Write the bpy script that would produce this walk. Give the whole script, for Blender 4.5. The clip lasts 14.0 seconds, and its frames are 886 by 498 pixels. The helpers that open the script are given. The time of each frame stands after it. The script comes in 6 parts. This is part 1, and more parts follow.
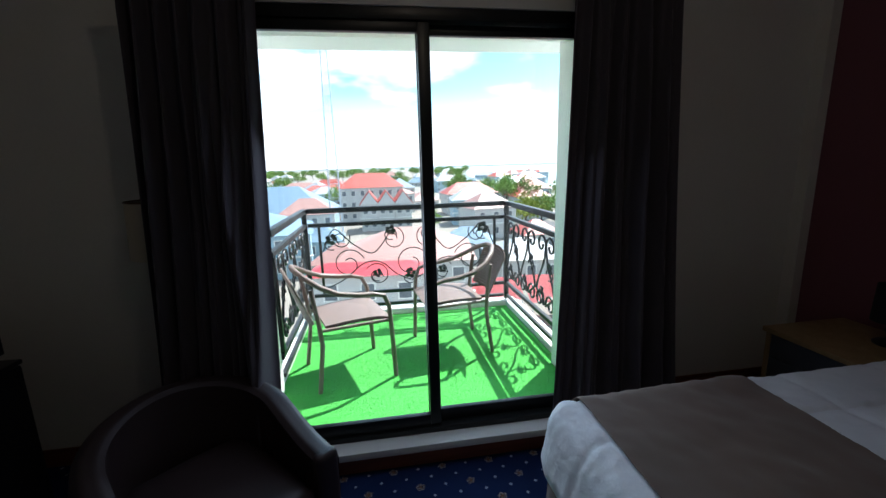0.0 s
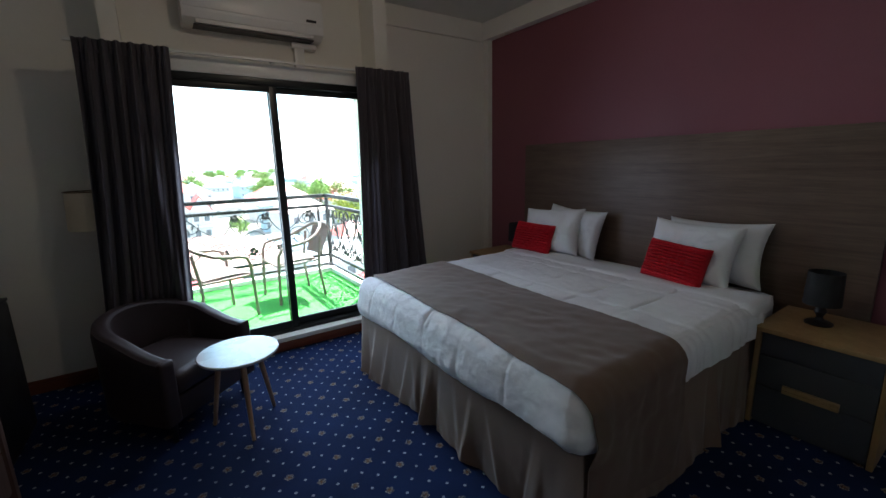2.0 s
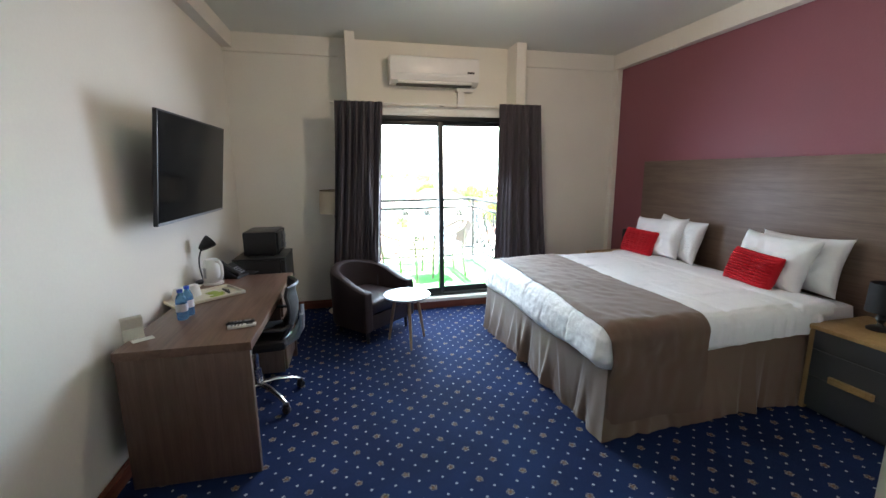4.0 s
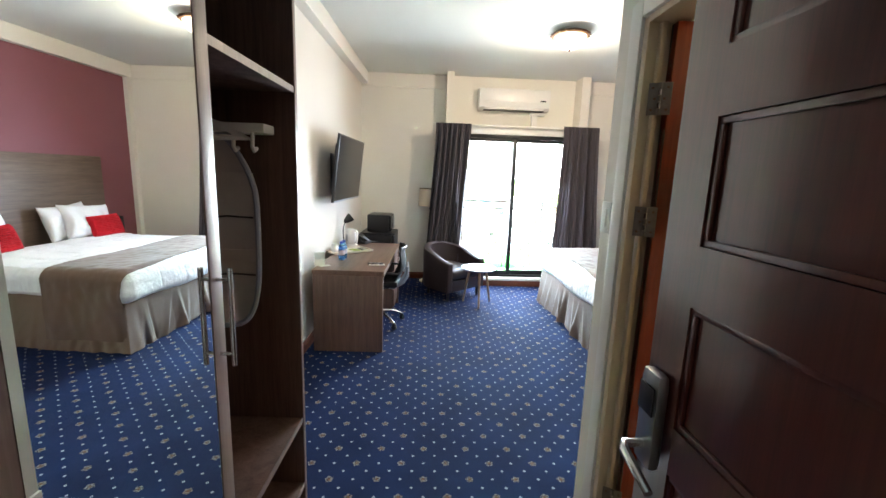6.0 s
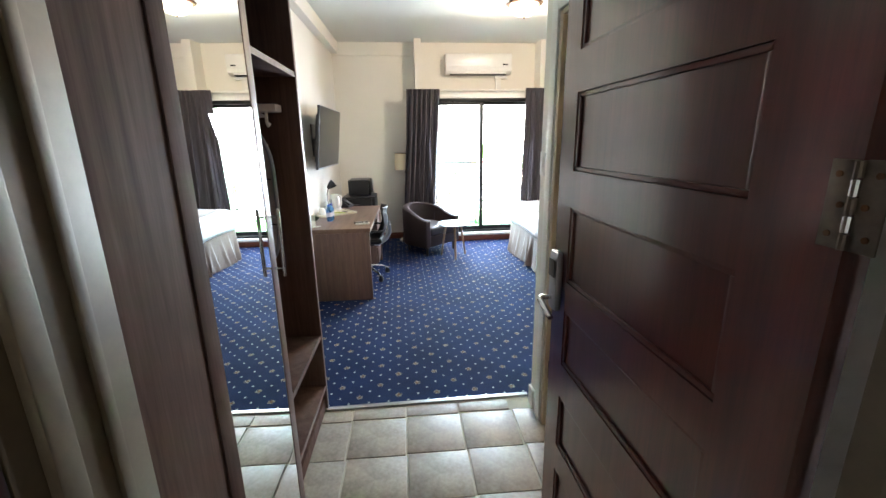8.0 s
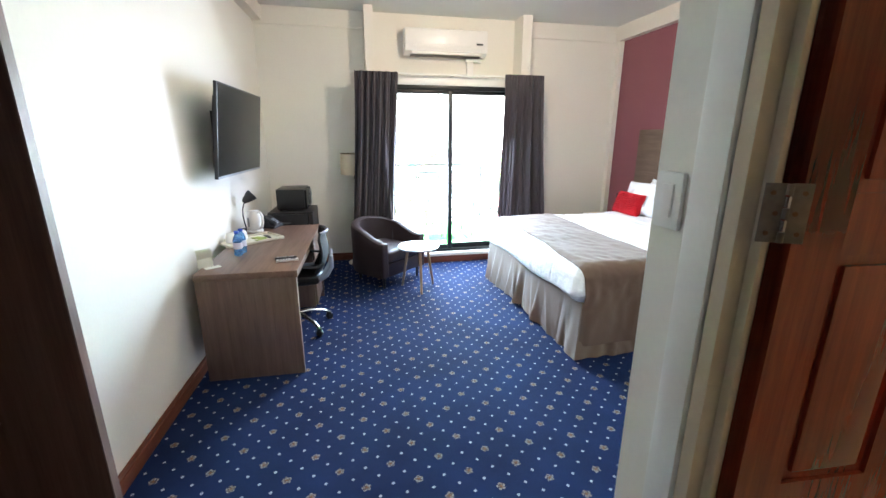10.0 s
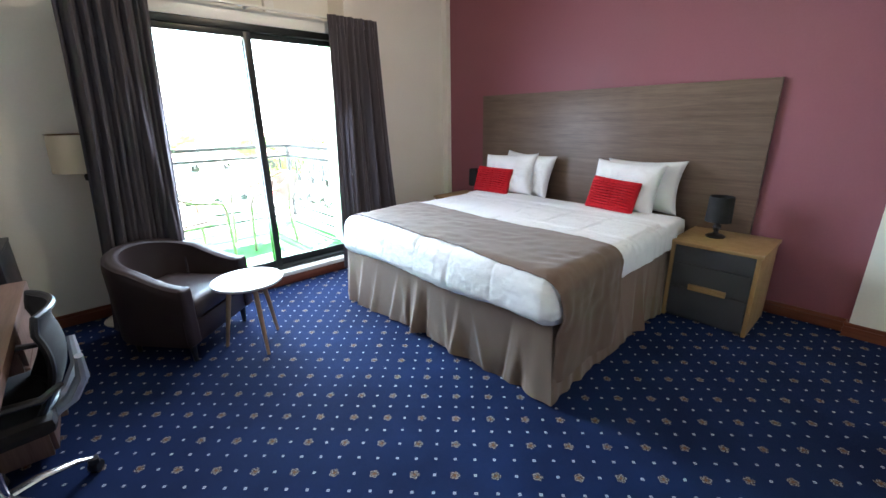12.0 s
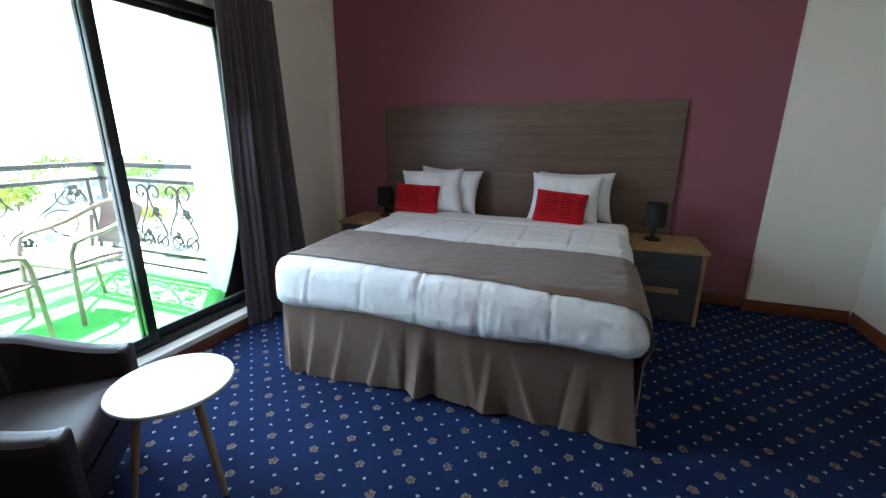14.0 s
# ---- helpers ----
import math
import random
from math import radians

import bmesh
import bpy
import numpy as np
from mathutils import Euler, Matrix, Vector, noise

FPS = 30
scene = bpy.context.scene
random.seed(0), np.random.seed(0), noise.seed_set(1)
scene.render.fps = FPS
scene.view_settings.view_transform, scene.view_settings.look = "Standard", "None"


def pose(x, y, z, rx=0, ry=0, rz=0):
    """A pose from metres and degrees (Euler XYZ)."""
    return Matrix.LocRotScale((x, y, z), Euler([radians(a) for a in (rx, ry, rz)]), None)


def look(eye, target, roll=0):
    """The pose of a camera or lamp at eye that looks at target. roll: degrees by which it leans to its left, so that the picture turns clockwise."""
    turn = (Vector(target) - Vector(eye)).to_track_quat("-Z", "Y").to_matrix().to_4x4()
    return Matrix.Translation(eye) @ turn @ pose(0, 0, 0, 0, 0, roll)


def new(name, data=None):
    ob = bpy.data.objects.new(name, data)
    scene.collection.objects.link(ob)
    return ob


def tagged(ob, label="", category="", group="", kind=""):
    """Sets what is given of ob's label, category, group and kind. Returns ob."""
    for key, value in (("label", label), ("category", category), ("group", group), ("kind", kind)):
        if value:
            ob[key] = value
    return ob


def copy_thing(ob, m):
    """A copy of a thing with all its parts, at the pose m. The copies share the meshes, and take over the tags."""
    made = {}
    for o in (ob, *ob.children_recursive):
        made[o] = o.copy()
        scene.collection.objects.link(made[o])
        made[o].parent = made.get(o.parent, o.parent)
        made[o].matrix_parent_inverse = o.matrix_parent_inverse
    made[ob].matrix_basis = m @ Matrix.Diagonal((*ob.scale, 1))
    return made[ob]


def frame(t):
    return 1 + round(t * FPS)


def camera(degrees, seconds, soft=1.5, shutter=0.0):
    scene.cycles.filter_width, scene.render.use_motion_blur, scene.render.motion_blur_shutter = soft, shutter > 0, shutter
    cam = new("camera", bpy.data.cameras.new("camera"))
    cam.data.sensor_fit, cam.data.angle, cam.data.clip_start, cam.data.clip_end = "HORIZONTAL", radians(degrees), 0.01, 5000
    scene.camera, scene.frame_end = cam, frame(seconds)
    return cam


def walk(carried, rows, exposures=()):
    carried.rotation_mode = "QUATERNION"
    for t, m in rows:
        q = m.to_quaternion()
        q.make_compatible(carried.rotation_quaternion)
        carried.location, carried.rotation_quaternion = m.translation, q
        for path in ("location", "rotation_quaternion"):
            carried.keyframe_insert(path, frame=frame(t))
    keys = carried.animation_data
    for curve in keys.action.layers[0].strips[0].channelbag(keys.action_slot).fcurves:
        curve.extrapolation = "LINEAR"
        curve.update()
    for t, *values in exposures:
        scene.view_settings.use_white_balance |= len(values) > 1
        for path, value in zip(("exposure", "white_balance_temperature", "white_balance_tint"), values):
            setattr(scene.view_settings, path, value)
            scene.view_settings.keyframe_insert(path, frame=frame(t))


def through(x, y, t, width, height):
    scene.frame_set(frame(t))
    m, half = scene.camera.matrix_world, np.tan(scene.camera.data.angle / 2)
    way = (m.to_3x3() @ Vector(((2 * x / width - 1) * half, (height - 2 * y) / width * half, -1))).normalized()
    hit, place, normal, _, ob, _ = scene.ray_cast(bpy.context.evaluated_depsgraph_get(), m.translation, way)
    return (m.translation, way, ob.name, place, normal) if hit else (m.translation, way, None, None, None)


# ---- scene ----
cam = camera(94.1, 14.0)
PATH = [
    (0, (0.648, 0.755, 1.499), (0.952, 2.69, 1.099), -1.6),
    (0.2, (0.565, 0.584, 1.504), (0.94, 2.513, 1.135), -0.8),
    (0.5, (0.521, 0.362, 1.509), (0.951, 2.288, 1.182), 1.8),
    (1, (0.415, -0.014, 1.506), (1.187, 1.806, 1.201), 2.0),
    (1.5, (0.222, -0.413, 1.514), (1.249, 1.269, 1.172), -3.1),
    (2, (0.064, -0.798, 1.506), (1.165, 0.82, 1.097), -1.4),
    (2.5, (-0.084, -1.076, 1.529), (1.092, 0.486, 1.108), -3.1),
    (3, (-0.185, -1.31, 1.567), (0.841, 0.36, 1.167), -4.4),
    (3.2, (-0.183, -1.416, 1.573), (0.697, 0.344, 1.213), -3.6),
    (5.3, (-0.276, -2.774, 1.572), (0.007, -0.834, 1.178), -0.2),
    (5.5, (-0.284, -2.908, 1.56), (-0.027, -0.957, 1.202), -0.1),
    (6, (-0.348, -3.247, 1.567), (-0.259, -1.28, 1.218), 2.0),
    (6.5, (-0.342, -3.527, 1.544), (-0.311, -1.577, 1.105), 1.7),
    (7, (-0.391, -3.828, 1.551), (-0.26, -1.875, 1.143), -0.5),
    (7.2, (-0.413, -3.923, 1.542), (-0.254, -1.978, 1.105), -0.8),
    (9.3, (-0.32, -2.962, 1.574), (-0.057, -1.052, 1.045), -0.7),
    (9.5, (-0.332, -2.796, 1.551), (-0.012, -0.886, 1.052), -0.4),
    (10, (-0.308, -2.434, 1.558), (0.1, -0.546, 1.039), 0.1),
    (10.5, (-0.347, -2.062, 1.535), (0.368, -0.271, 1.006), 0.4),
    (11, (-0.362, -1.702, 1.464), (0.539, -0.001, 0.919), 0.5),
    (11.5, (-0.372, -1.354, 1.428), (0.678, 0.25, 0.856), 0.2),
    (12, (-0.419, -0.977, 1.442), (0.867, 0.43, 0.834), -1.0),
    (12.5, (-0.438, -0.625, 1.413), (1.024, 0.608, 0.83), -0.5),
    (13, (-0.494, -0.31, 1.401), (1.152, 0.673, 0.831), -0.6),
    (13.5, (-0.554, 0.015, 1.398), (1.205, 0.803, 0.863), -0.6),
    (14, (-0.613, 0.245, 1.396), (1.189, 0.925, 0.858), 0.2),
]
# exposure of the clip's camera, which opens up as it turns from the window
EXPOSURES = [(0.0, 1.57, 5970, 15), (0.5, 1.91, 6020, 15), (1.0, 2.23, 6070, 15), (1.5, 2.64, 6070, 15), (2.0, 3.0, 6120, 14), (2.5, 3.22, 6170, 14), (3.0, 3.62, 6270, 13), (3.2, 3.82, 6320, 13),
             (5.3, 6.02, 6650, 11), (7.2, 6.02, 6600, 10), (9.3, 6.39, 6650, 12), (10.0, 6.12, 6180, 10), (10.5, 5.75, 6270, 12), (11.0, 5.7, 6220, 13), (11.5, 5.6, 6300, 14), (12.0, 5.28, 6220, 12),
             (12.5, 4.85, 6150, 10), (13.0, 4.47, 6100, 10), (13.5, 4.25, 6050, 10), (14.0, 4.1, 6050, 10)]
walk(cam, [(t, look(eye, target, roll)) for t, eye, target, roll in PATH], EXPOSURES)

# ---- world, sun, lamps ----
SUN_TO = Vector((0.54, 0.50, 1.01)).normalized()
world = bpy.data.worlds.new("sky_world")
scene.world = world
world.use_nodes = True
wn, wl = world.node_tree.nodes, world.node_tree.links
wn.clear()
w_out = wn.new("ShaderNodeOutputWorld")
w_bg = wn.new("ShaderNodeBackground")
w_sky = wn.new("ShaderNodeTexSky")
w_sky.sky_type = "NISHITA"
w_sky.sun_disc = False
w_sky.sun_elevation = math.asin(SUN_TO.z)
w_sky.sun_rotation = math.atan2(SUN_TO.x, SUN_TO.y)
w_co = wn.new("ShaderNodeTexCoord")
w_map = wn.new("ShaderNodeMapping")
w_map.inputs["Scale"].default_value = (1.6, 1.6, 4.2)
w_no = wn.new("ShaderNodeTexNoise")
w_no.inputs["Scale"].default_value = 1.7
w_no.inputs["Detail"].default_value = 7.0
w_no.inputs["Roughness"].default_value = 0.55
w_ra = wn.new("ShaderNodeValToRGB")
w_ra.color_ramp.elements[0].position = 0.48
w_ra.color_ramp.elements[1].position = 0.56
w_mx = wn.new("ShaderNodeMix")
w_mx.data_type = "RGBA"
w_mx.inputs[7].default_value = (6.4, 6.5, 6.7, 1)
wl.new(w_co.outputs["Generated"], w_map.inputs["Vector"])
wl.new(w_map.outputs["Vector"], w_no.inputs["Vector"])
wl.new(w_no.outputs["Fac"], w_ra.inputs["Fac"])
w_se = wn.new("ShaderNodeSeparateXYZ")
wl.new(w_co.outputs["Generated"], w_se.inputs[0])
w_ha = wn.new("ShaderNodeMapRange")
w_ha.inputs["From Min"].default_value, w_ha.inputs["From Max"].default_value = 0.0, 0.16
w_ha.inputs["To Min"].default_value, w_ha.inputs["To Max"].default_value = 1.0, 0.0
wl.new(w_se.outputs["Z"], w_ha.inputs["Value"])
w_mm = wn.new("ShaderNodeMath")
w_mm.operation = "MAXIMUM"
wl.new(w_ra.outputs["Color"], w_mm.inputs[0])
wl.new(w_ha.outputs["Result"], w_mm.inputs[1])
wl.new(w_mm.outputs[0], w_mx.inputs[0])
w_hs = wn.new("ShaderNodeHueSaturation")
w_hs.inputs["Saturation"].default_value, w_hs.inputs["Value"].default_value = 1.45, 0.95
w_hs.inputs["Hue"].default_value = 0.465
wl.new(w_sky.outputs["Color"], w_hs.inputs["Color"])
wl.new(w_hs.outputs["Color"], w_mx.inputs[6])
wl.new(w_mx.outputs[2], w_bg.inputs["Color"])
w_bg.inputs["Strength"].default_value = 0.11
wl.new(w_bg.outputs["Background"], w_out.inputs["Surface"])

sun_data = bpy.data.lights.new("sun", "SUN")
sun_data.energy, sun_data.angle, sun_data.color = 4.2, radians(0.53), (1.0, 0.95, 0.87)
sun_ob = new("sun", sun_data)
sun_ob.matrix_world = look(SUN_TO * 60, (0, 0, 0))

sky_area = bpy.data.lights.new("window_daylight", "AREA")
sky_area.shape, sky_area.size, sky_area.size_y = "RECTANGLE", 1.2, 1.9
sky_area.energy, sky_area.color = 3.4, (0.71, 0.82, 1.0)
sky_ob = new("window_daylight", sky_area)
sky_ob.matrix_world = look((0.9, 2.80, 1.14), (0.75, 0.0, -0.55))


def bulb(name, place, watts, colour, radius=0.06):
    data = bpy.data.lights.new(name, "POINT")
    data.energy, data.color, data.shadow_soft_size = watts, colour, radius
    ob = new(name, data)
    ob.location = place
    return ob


bulb("ceiling_bulb", (1.0, 0.97, 2.86), 1.1, (1.0, 0.80, 0.58), 0.05)
# unseen bulb added in the bathroom to light its open door
bulb("unseen_bathroom_bulb", (1.4, -2.15, 2.3), 0.20, (1.0, 0.74, 0.45), 0.1)
# fill added in the hallway, which has no lamp in sight
bulb("hallway_fill", (-0.5, -4.6, 2.3), 0.05, (1.0, 0.86, 0.70), 0.1)


# ---- materials ----
def nodes_of(name):
    m = bpy.data.materials.new(name)
    m.use_nodes = True
    t = m.node_tree
    return m, t.nodes, t.links, t.nodes["Principled BSDF"]


def coords(n, l, scale=(1, 1, 1), turn=0.0, space="Object"):
    c, mp = n.new("ShaderNodeTexCoord"), n.new("ShaderNodeMapping")
    mp.inputs["Scale"].default_value = scale
    mp.inputs["Rotation"].default_value = (0, 0, radians(turn))
    l.new(c.outputs[space], mp.inputs["Vector"])
    return mp.outputs["Vector"]


def noise_at(n, l, vec, scale, detail=4.0, rough=0.55, distort=0.0):
    t = n.new("ShaderNodeTexNoise")
    t.inputs["Scale"].default_value, t.inputs["Detail"].default_value = scale, detail
    t.inputs["Roughness"].default_value, t.inputs["Distortion"].default_value = rough, distort
    l.new(vec, t.inputs["Vector"])
    return t.outputs["Fac"]


def ramp(n, l, fac, stops):
    r = n.new("ShaderNodeValToRGB")
    e = r.color_ramp.elements
    while len(e) < len(stops):
        e.new(0.5)
    for i, (p, c) in enumerate(stops):
        e[i].position = p
        e[i].color = (*c, 1) if len(c) == 3 else c
    l.new(fac, r.inputs["Fac"])
    return r.outputs["Color"]


def math_node(n, l, op, a, b=None):
    m = n.new("ShaderNodeMath")
    m.operation = op
    for i, v in enumerate((a, b)):
        if v is None:
            continue
        if isinstance(v, (int, float)):
            m.inputs[i].default_value = v
        else:
            l.new(v, m.inputs[i])
    return m.outputs[0]


def mix_col(n, l, fac, a, b, mode="MIX"):
    m = n.new("ShaderNodeMix")
    m.data_type, m.blend_type = "RGBA", mode
    for i, v in ((0, fac), (6, a), (7, b)):
        if isinstance(v, (int, float)):
            m.inputs[i].default_value = v
        elif isinstance(v, tuple):
            m.inputs[i].default_value = (*v, 1)
        else:
            l.new(v, m.inputs[i])
    return m.outputs[2]


def bump(n, l, bs, height, strength, dist):
    b = n.new("ShaderNodeBump")
    b.inputs["Strength"].default_value, b.inputs["Distance"].default_value = strength, dist
    l.new(height, b.inputs["Height"])
    l.new(b.outputs["Normal"], bs.inputs["Normal"])


def shade(c, k):
    return tuple(max(0.0, min(1.0, v * k)) for v in c)


def plain(name, colour, rough=0.5, metal=0.0, vary=0.12, scale=6.0, fine=90.0, relief=0.15, dist=0.002, stretch=(1, 1, 1), spread=0.0, coat=0.0, sheen=0.0):
    """A surface of one colour with stains at one scale and grain at another."""
    m, n, l, bs = nodes_of(name)
    v = coords(n, l, stretch)
    big, small = noise_at(n, l, v, scale, 5), noise_at(n, l, v, fine, 3)
    both = mix_col(n, l, 0.4, big, small)
    col = ramp(n, l, both, [(0.3, shade(colour, 1 - vary)), (0.7, shade(colour, 1 + vary))])
    if spread:
        info = n.new("ShaderNodeObjectInfo")
        hsv = n.new("ShaderNodeHueSaturation")
        l.new(col, hsv.inputs["Color"])
        l.new(math_node(n, l, "ADD", math_node(n, l, "MULTIPLY", info.outputs["Random"], spread), 1 - spread / 2), hsv.inputs["Value"])
        col = hsv.outputs["Color"]
    l.new(col, bs.inputs["Base Color"])
    r = ramp(n, l, big, [(0.3, (rough * 0.85,) * 3), (0.7, (min(1, rough * 1.15),) * 3)])
    l.new(r, bs.inputs["Roughness"])
    bs.inputs["Metallic"].default_value = metal
    bs.inputs["Coat Weight"].default_value = coat
    bs.inputs["Sheen Weight"].default_value = sheen
    if relief:
        bump(n, l, bs, both, relief, dist)
    return m


def wood(name, dark, light, axis, rough=0.45, scale=1.0, coat=0.0, contrast=0.5, spec=0.5):
    """Board with long grain along one axis."""
    m, n, l, bs = nodes_of(name)
    s = [22.0 * scale, 22.0 * scale, 22.0 * scale]
    s["xyz".index(axis)] = 1.1 * scale
    v = coords(n, l, tuple(s))
    grain = noise_at(n, l, v, 1.0, 8, 0.62, 0.6)
    fine = noise_at(n, l, v, 6.0, 3, 0.7)
    g = mix_col(n, l, 0.35, grain, fine)
    col = ramp(n, l, g, [(0.5 - contrast / 2.6, dark), (0.5 + contrast / 2.6, light)])
    v2 = coords(n, l, (1.4, 1.4, 1.4))
    blot = ramp(n, l, noise_at(n, l, v2, 1.5, 3), [(0.3, (0.86,) * 3), (0.7, (1.08,) * 3)])
    col = mix_col(n, l, 1.0, col, blot, "MULTIPLY")
    l.new(col, bs.inputs["Base Color"])
    l.new(ramp(n, l, g, [(0.3, (rough * 1.1,) * 3), (0.7, (rough * 0.9,) * 3)]), bs.inputs["Roughness"])
    bs.inputs["Coat Weight"].default_value = coat
    bs.inputs["Coat Roughness"].default_value = 0.14
    bs.inputs["Specular IOR Level"].default_value = spec
    bump(n, l, bs, g, 0.12, 0.001)
    return m


def fabric(name, colour, weave=700.0, rough=0.9, vary=0.1, relief=0.3, sheen=0.2, through=0.0, crumple=26.0):
    m, n, l, bs = nodes_of(name)
    v = coords(n, l)
    big = noise_at(n, l, v, 5.0, 4)
    fine = noise_at(n, l, v, weave, 2)
    col = ramp(n, l, mix_col(n, l, 0.45, big, fine), [(0.3, shade(colour, 1 - vary)), (0.7, shade(colour, 1 + vary))])
    l.new(col, bs.inputs["Base Color"])
    bs.inputs["Roughness"].default_value = rough
    bs.inputs["Sheen Weight"].default_value = sheen
    bs.inputs["Transmission Weight"].default_value = through
    wrinkle = noise_at(n, l, v, crumple, 5, 0.6, 0.8)
    bump(n, l, bs, mix_col(n, l, 0.25, wrinkle, fine), relief, 0.006)
    return m


def make_carpet():
    m, n, l, bs = nodes_of("patterned_carpet")
    pitch = 0.1725
    v = coords(n, l, (1 / pitch, 1 / pitch, 0), 0)
    v.node.inputs["Rotation"].default_value = (0, 0, radians(45))
    v.node.inputs["Location"].default_value = (-0.155, -0.245, 0)
    wob = n.new("ShaderNodeTexNoise")
    wob.inputs["Scale"].default_value = 3.0
    l.new(v, wob.inputs["Vector"])
    add = n.new("ShaderNodeVectorMath")
    add.operation = "MULTIPLY_ADD"
    l.new(wob.outputs["Color"], add.inputs[0])
    add.inputs[1].default_value = (0.05, 0.05, 0)
    l.new(v, add.inputs[2])
    sep = n.new("ShaderNodeSeparateXYZ")
    l.new(add.outputs[0], sep.inputs[0])

    def cell(k):
        out = []
        for a in ("X", "Y"):
            s = math_node(n, l, "MULTIPLY", sep.outputs[a], k)
            out.append(math_node(n, l, "SUBTRACT", s, math_node(n, l, "ROUND", s)))
        return out
    fx, fy = cell(1.0)
    rad = math_node(n, l, "SQRT", math_node(n, l, "ADD", math_node(n, l, "MULTIPLY", fx, fx), math_node(n, l, "MULTIPLY", fy, fy)))
    ang = math_node(n, l, "ARCTAN2", fy, fx)
    petal = math_node(n, l, "MULTIPLY", math_node(n, l, "ABSOLUTE", math_node(n, l, "COSINE", math_node(n, l, "MULTIPLY", ang, 2.5))), 0.040)
    edge = math_node(n, l, "ADD", petal, 0.090)
    flower = math_node(n, l, "LESS_THAN", rad, edge)
    core = math_node(n, l, "LESS_THAN", rad, 0.035)
    rim = math_node(n, l, "MULTIPLY", flower, math_node(n, l, "GREATER_THAN", rad, math_node(n, l, "SUBTRACT", edge, 0.035)))
    hx, hy = cell(2.0)
    ahx, ahy = math_node(n, l, "ABSOLUTE", hx), math_node(n, l, "ABSOLUTE", hy)
    box = math_node(n, l, "MAXIMUM", ahx, ahy)
    far = math_node(n, l, "GREATER_THAN", rad, 0.3)
    dot = math_node(n, l, "MULTIPLY", far, math_node(n, l, "LESS_THAN", box, 0.072))
    hole = math_node(n, l, "MULTIPLY", far, math_node(n, l, "LESS_THAN", box, 0.03))
    o = coords(n, l)
    tuft = noise_at(n, l, o, 420.0, 2, 0.7)
    soil = noise_at(n, l, o, 2.2, 5)
    base = ramp(n, l, mix_col(n, l, 0.55, soil, tuft), [(0.36, (0.003, 0.008, 0.034)), (0.64, (0.011, 0.027, 0.094))])
    speck = noise_at(n, l, o, 150.0, 2, 0.8)
    gold = ramp(n, l, speck, [(0.40, (0.012, 0.016, 0.045)), (0.47, (0.11, 0.07, 0.045)), (0.54, (0.20, 0.145, 0.095)), (0.64, (0.38, 0.34, 0.29))])
    c = mix_col(n, l, flower, base, gold)
    c = mix_col(n, l, math_node(n, l, "MULTIPLY", rim, math_node(n, l, "GREATER_THAN", speck, 0.5)), c, (0.31, 0.285, 0.25))
    c = mix_col(n, l, core, c, (0.17, 0.075, 0.03))
    c = mix_col(n, l, dot, c, (0.44, 0.46, 0.46))
    c = mix_col(n, l, hole, c, (0.16, 0.19, 0.26))
    l.new(c, bs.inputs["Base Color"])
    bs.inputs["Roughness"].default_value = 0.95
    bs.inputs["Specular IOR Level"].default_value = 0.15
    bump(n, l, bs, mix_col(n, l, 0.3, tuft, soil), 0.5, 0.004)
    return m


def make_glass(name, tint=(0.93, 0.97, 0.95)):
    m, n, l, bs = nodes_of(name)
    n.remove(bs)
    tr, gl, fr, mx = (n.new("ShaderNodeBsdfTransparent"), n.new("ShaderNodeBsdfGlossy"), n.new("ShaderNodeFresnel"), n.new("ShaderNodeMixShader"))
    tr.inputs["Color"].default_value = (*tint, 1)
    gl.inputs["Roughness"].default_value = 0.01
    fr.inputs["IOR"].default_value = 1.45
    l.new(fr.outputs[0], mx.inputs[0])
    l.new(tr.outputs[0], mx.inputs[1])
    l.new(gl.outputs[0], mx.inputs[2])
    l.new(mx.outputs[0], n["Material Output"].inputs["Surface"])
    return m


def glow(name, colour, strength):
    m, n, l, bs = nodes_of(name)
    bs.inputs["Base Color"].default_value = (0.9, 0.87, 0.8, 1)
    bs.inputs["Emission Color"].default_value = (*colour, 1)
    bs.inputs["Emission Strength"].default_value = strength
    bs.inputs["Roughness"].default_value = 0.3
    return m


CARPET = make_carpet()
WALL = plain("cream_wall_paint", (0.79, 0.76, 0.69), 0.7, vary=0.035, scale=1.3, fine=60, relief=0.12, dist=0.003)
RED = plain("burgundy_wall_paint", (0.25, 0.085, 0.108), 0.62, vary=0.05, scale=1.4, fine=60, relief=0.15, dist=0.003)
# a faint green of light bounced off the turf is mixed into this colour
CEIL = plain("ceiling_paint_with_green_bounce", (0.74, 0.76, 0.70), 0.75, vary=0.03, scale=1.0, fine=50, relief=0.1, dist=0.003)
TRIM = plain("white_gloss_paint", (0.78, 0.77, 0.72), 0.35, vary=0.03, relief=0.08)
BASE_WOOD = wood("reddish_skirting_wood", (0.115, 0.028, 0.014), (0.24, 0.075, 0.035), "y", 0.35)
BASE_WOOD_X = wood("reddish_skirting_wood_x", (0.115, 0.028, 0.014), (0.24, 0.075, 0.035), "x", 0.35)
FRAME = plain("black_powder_coated_aluminium", (0.012, 0.014, 0.013), 0.35, 0.3, vary=0.2, relief=0.05)
GLASS = make_glass("window_glass")
TURF = plain("green_artificial_turf", (0.06, 0.38, 0.055), 0.9, vary=0.22, scale=9, fine=420, relief=0.9, dist=0.01)
WHITE_EXT = plain("white_exterior_render", (0.72, 0.73, 0.70), 0.8, vary=0.06, scale=2, fine=40)
CONC = plain("painted_concrete", (0.66, 0.66, 0.63), 0.75, vary=0.08, scale=3, fine=50)
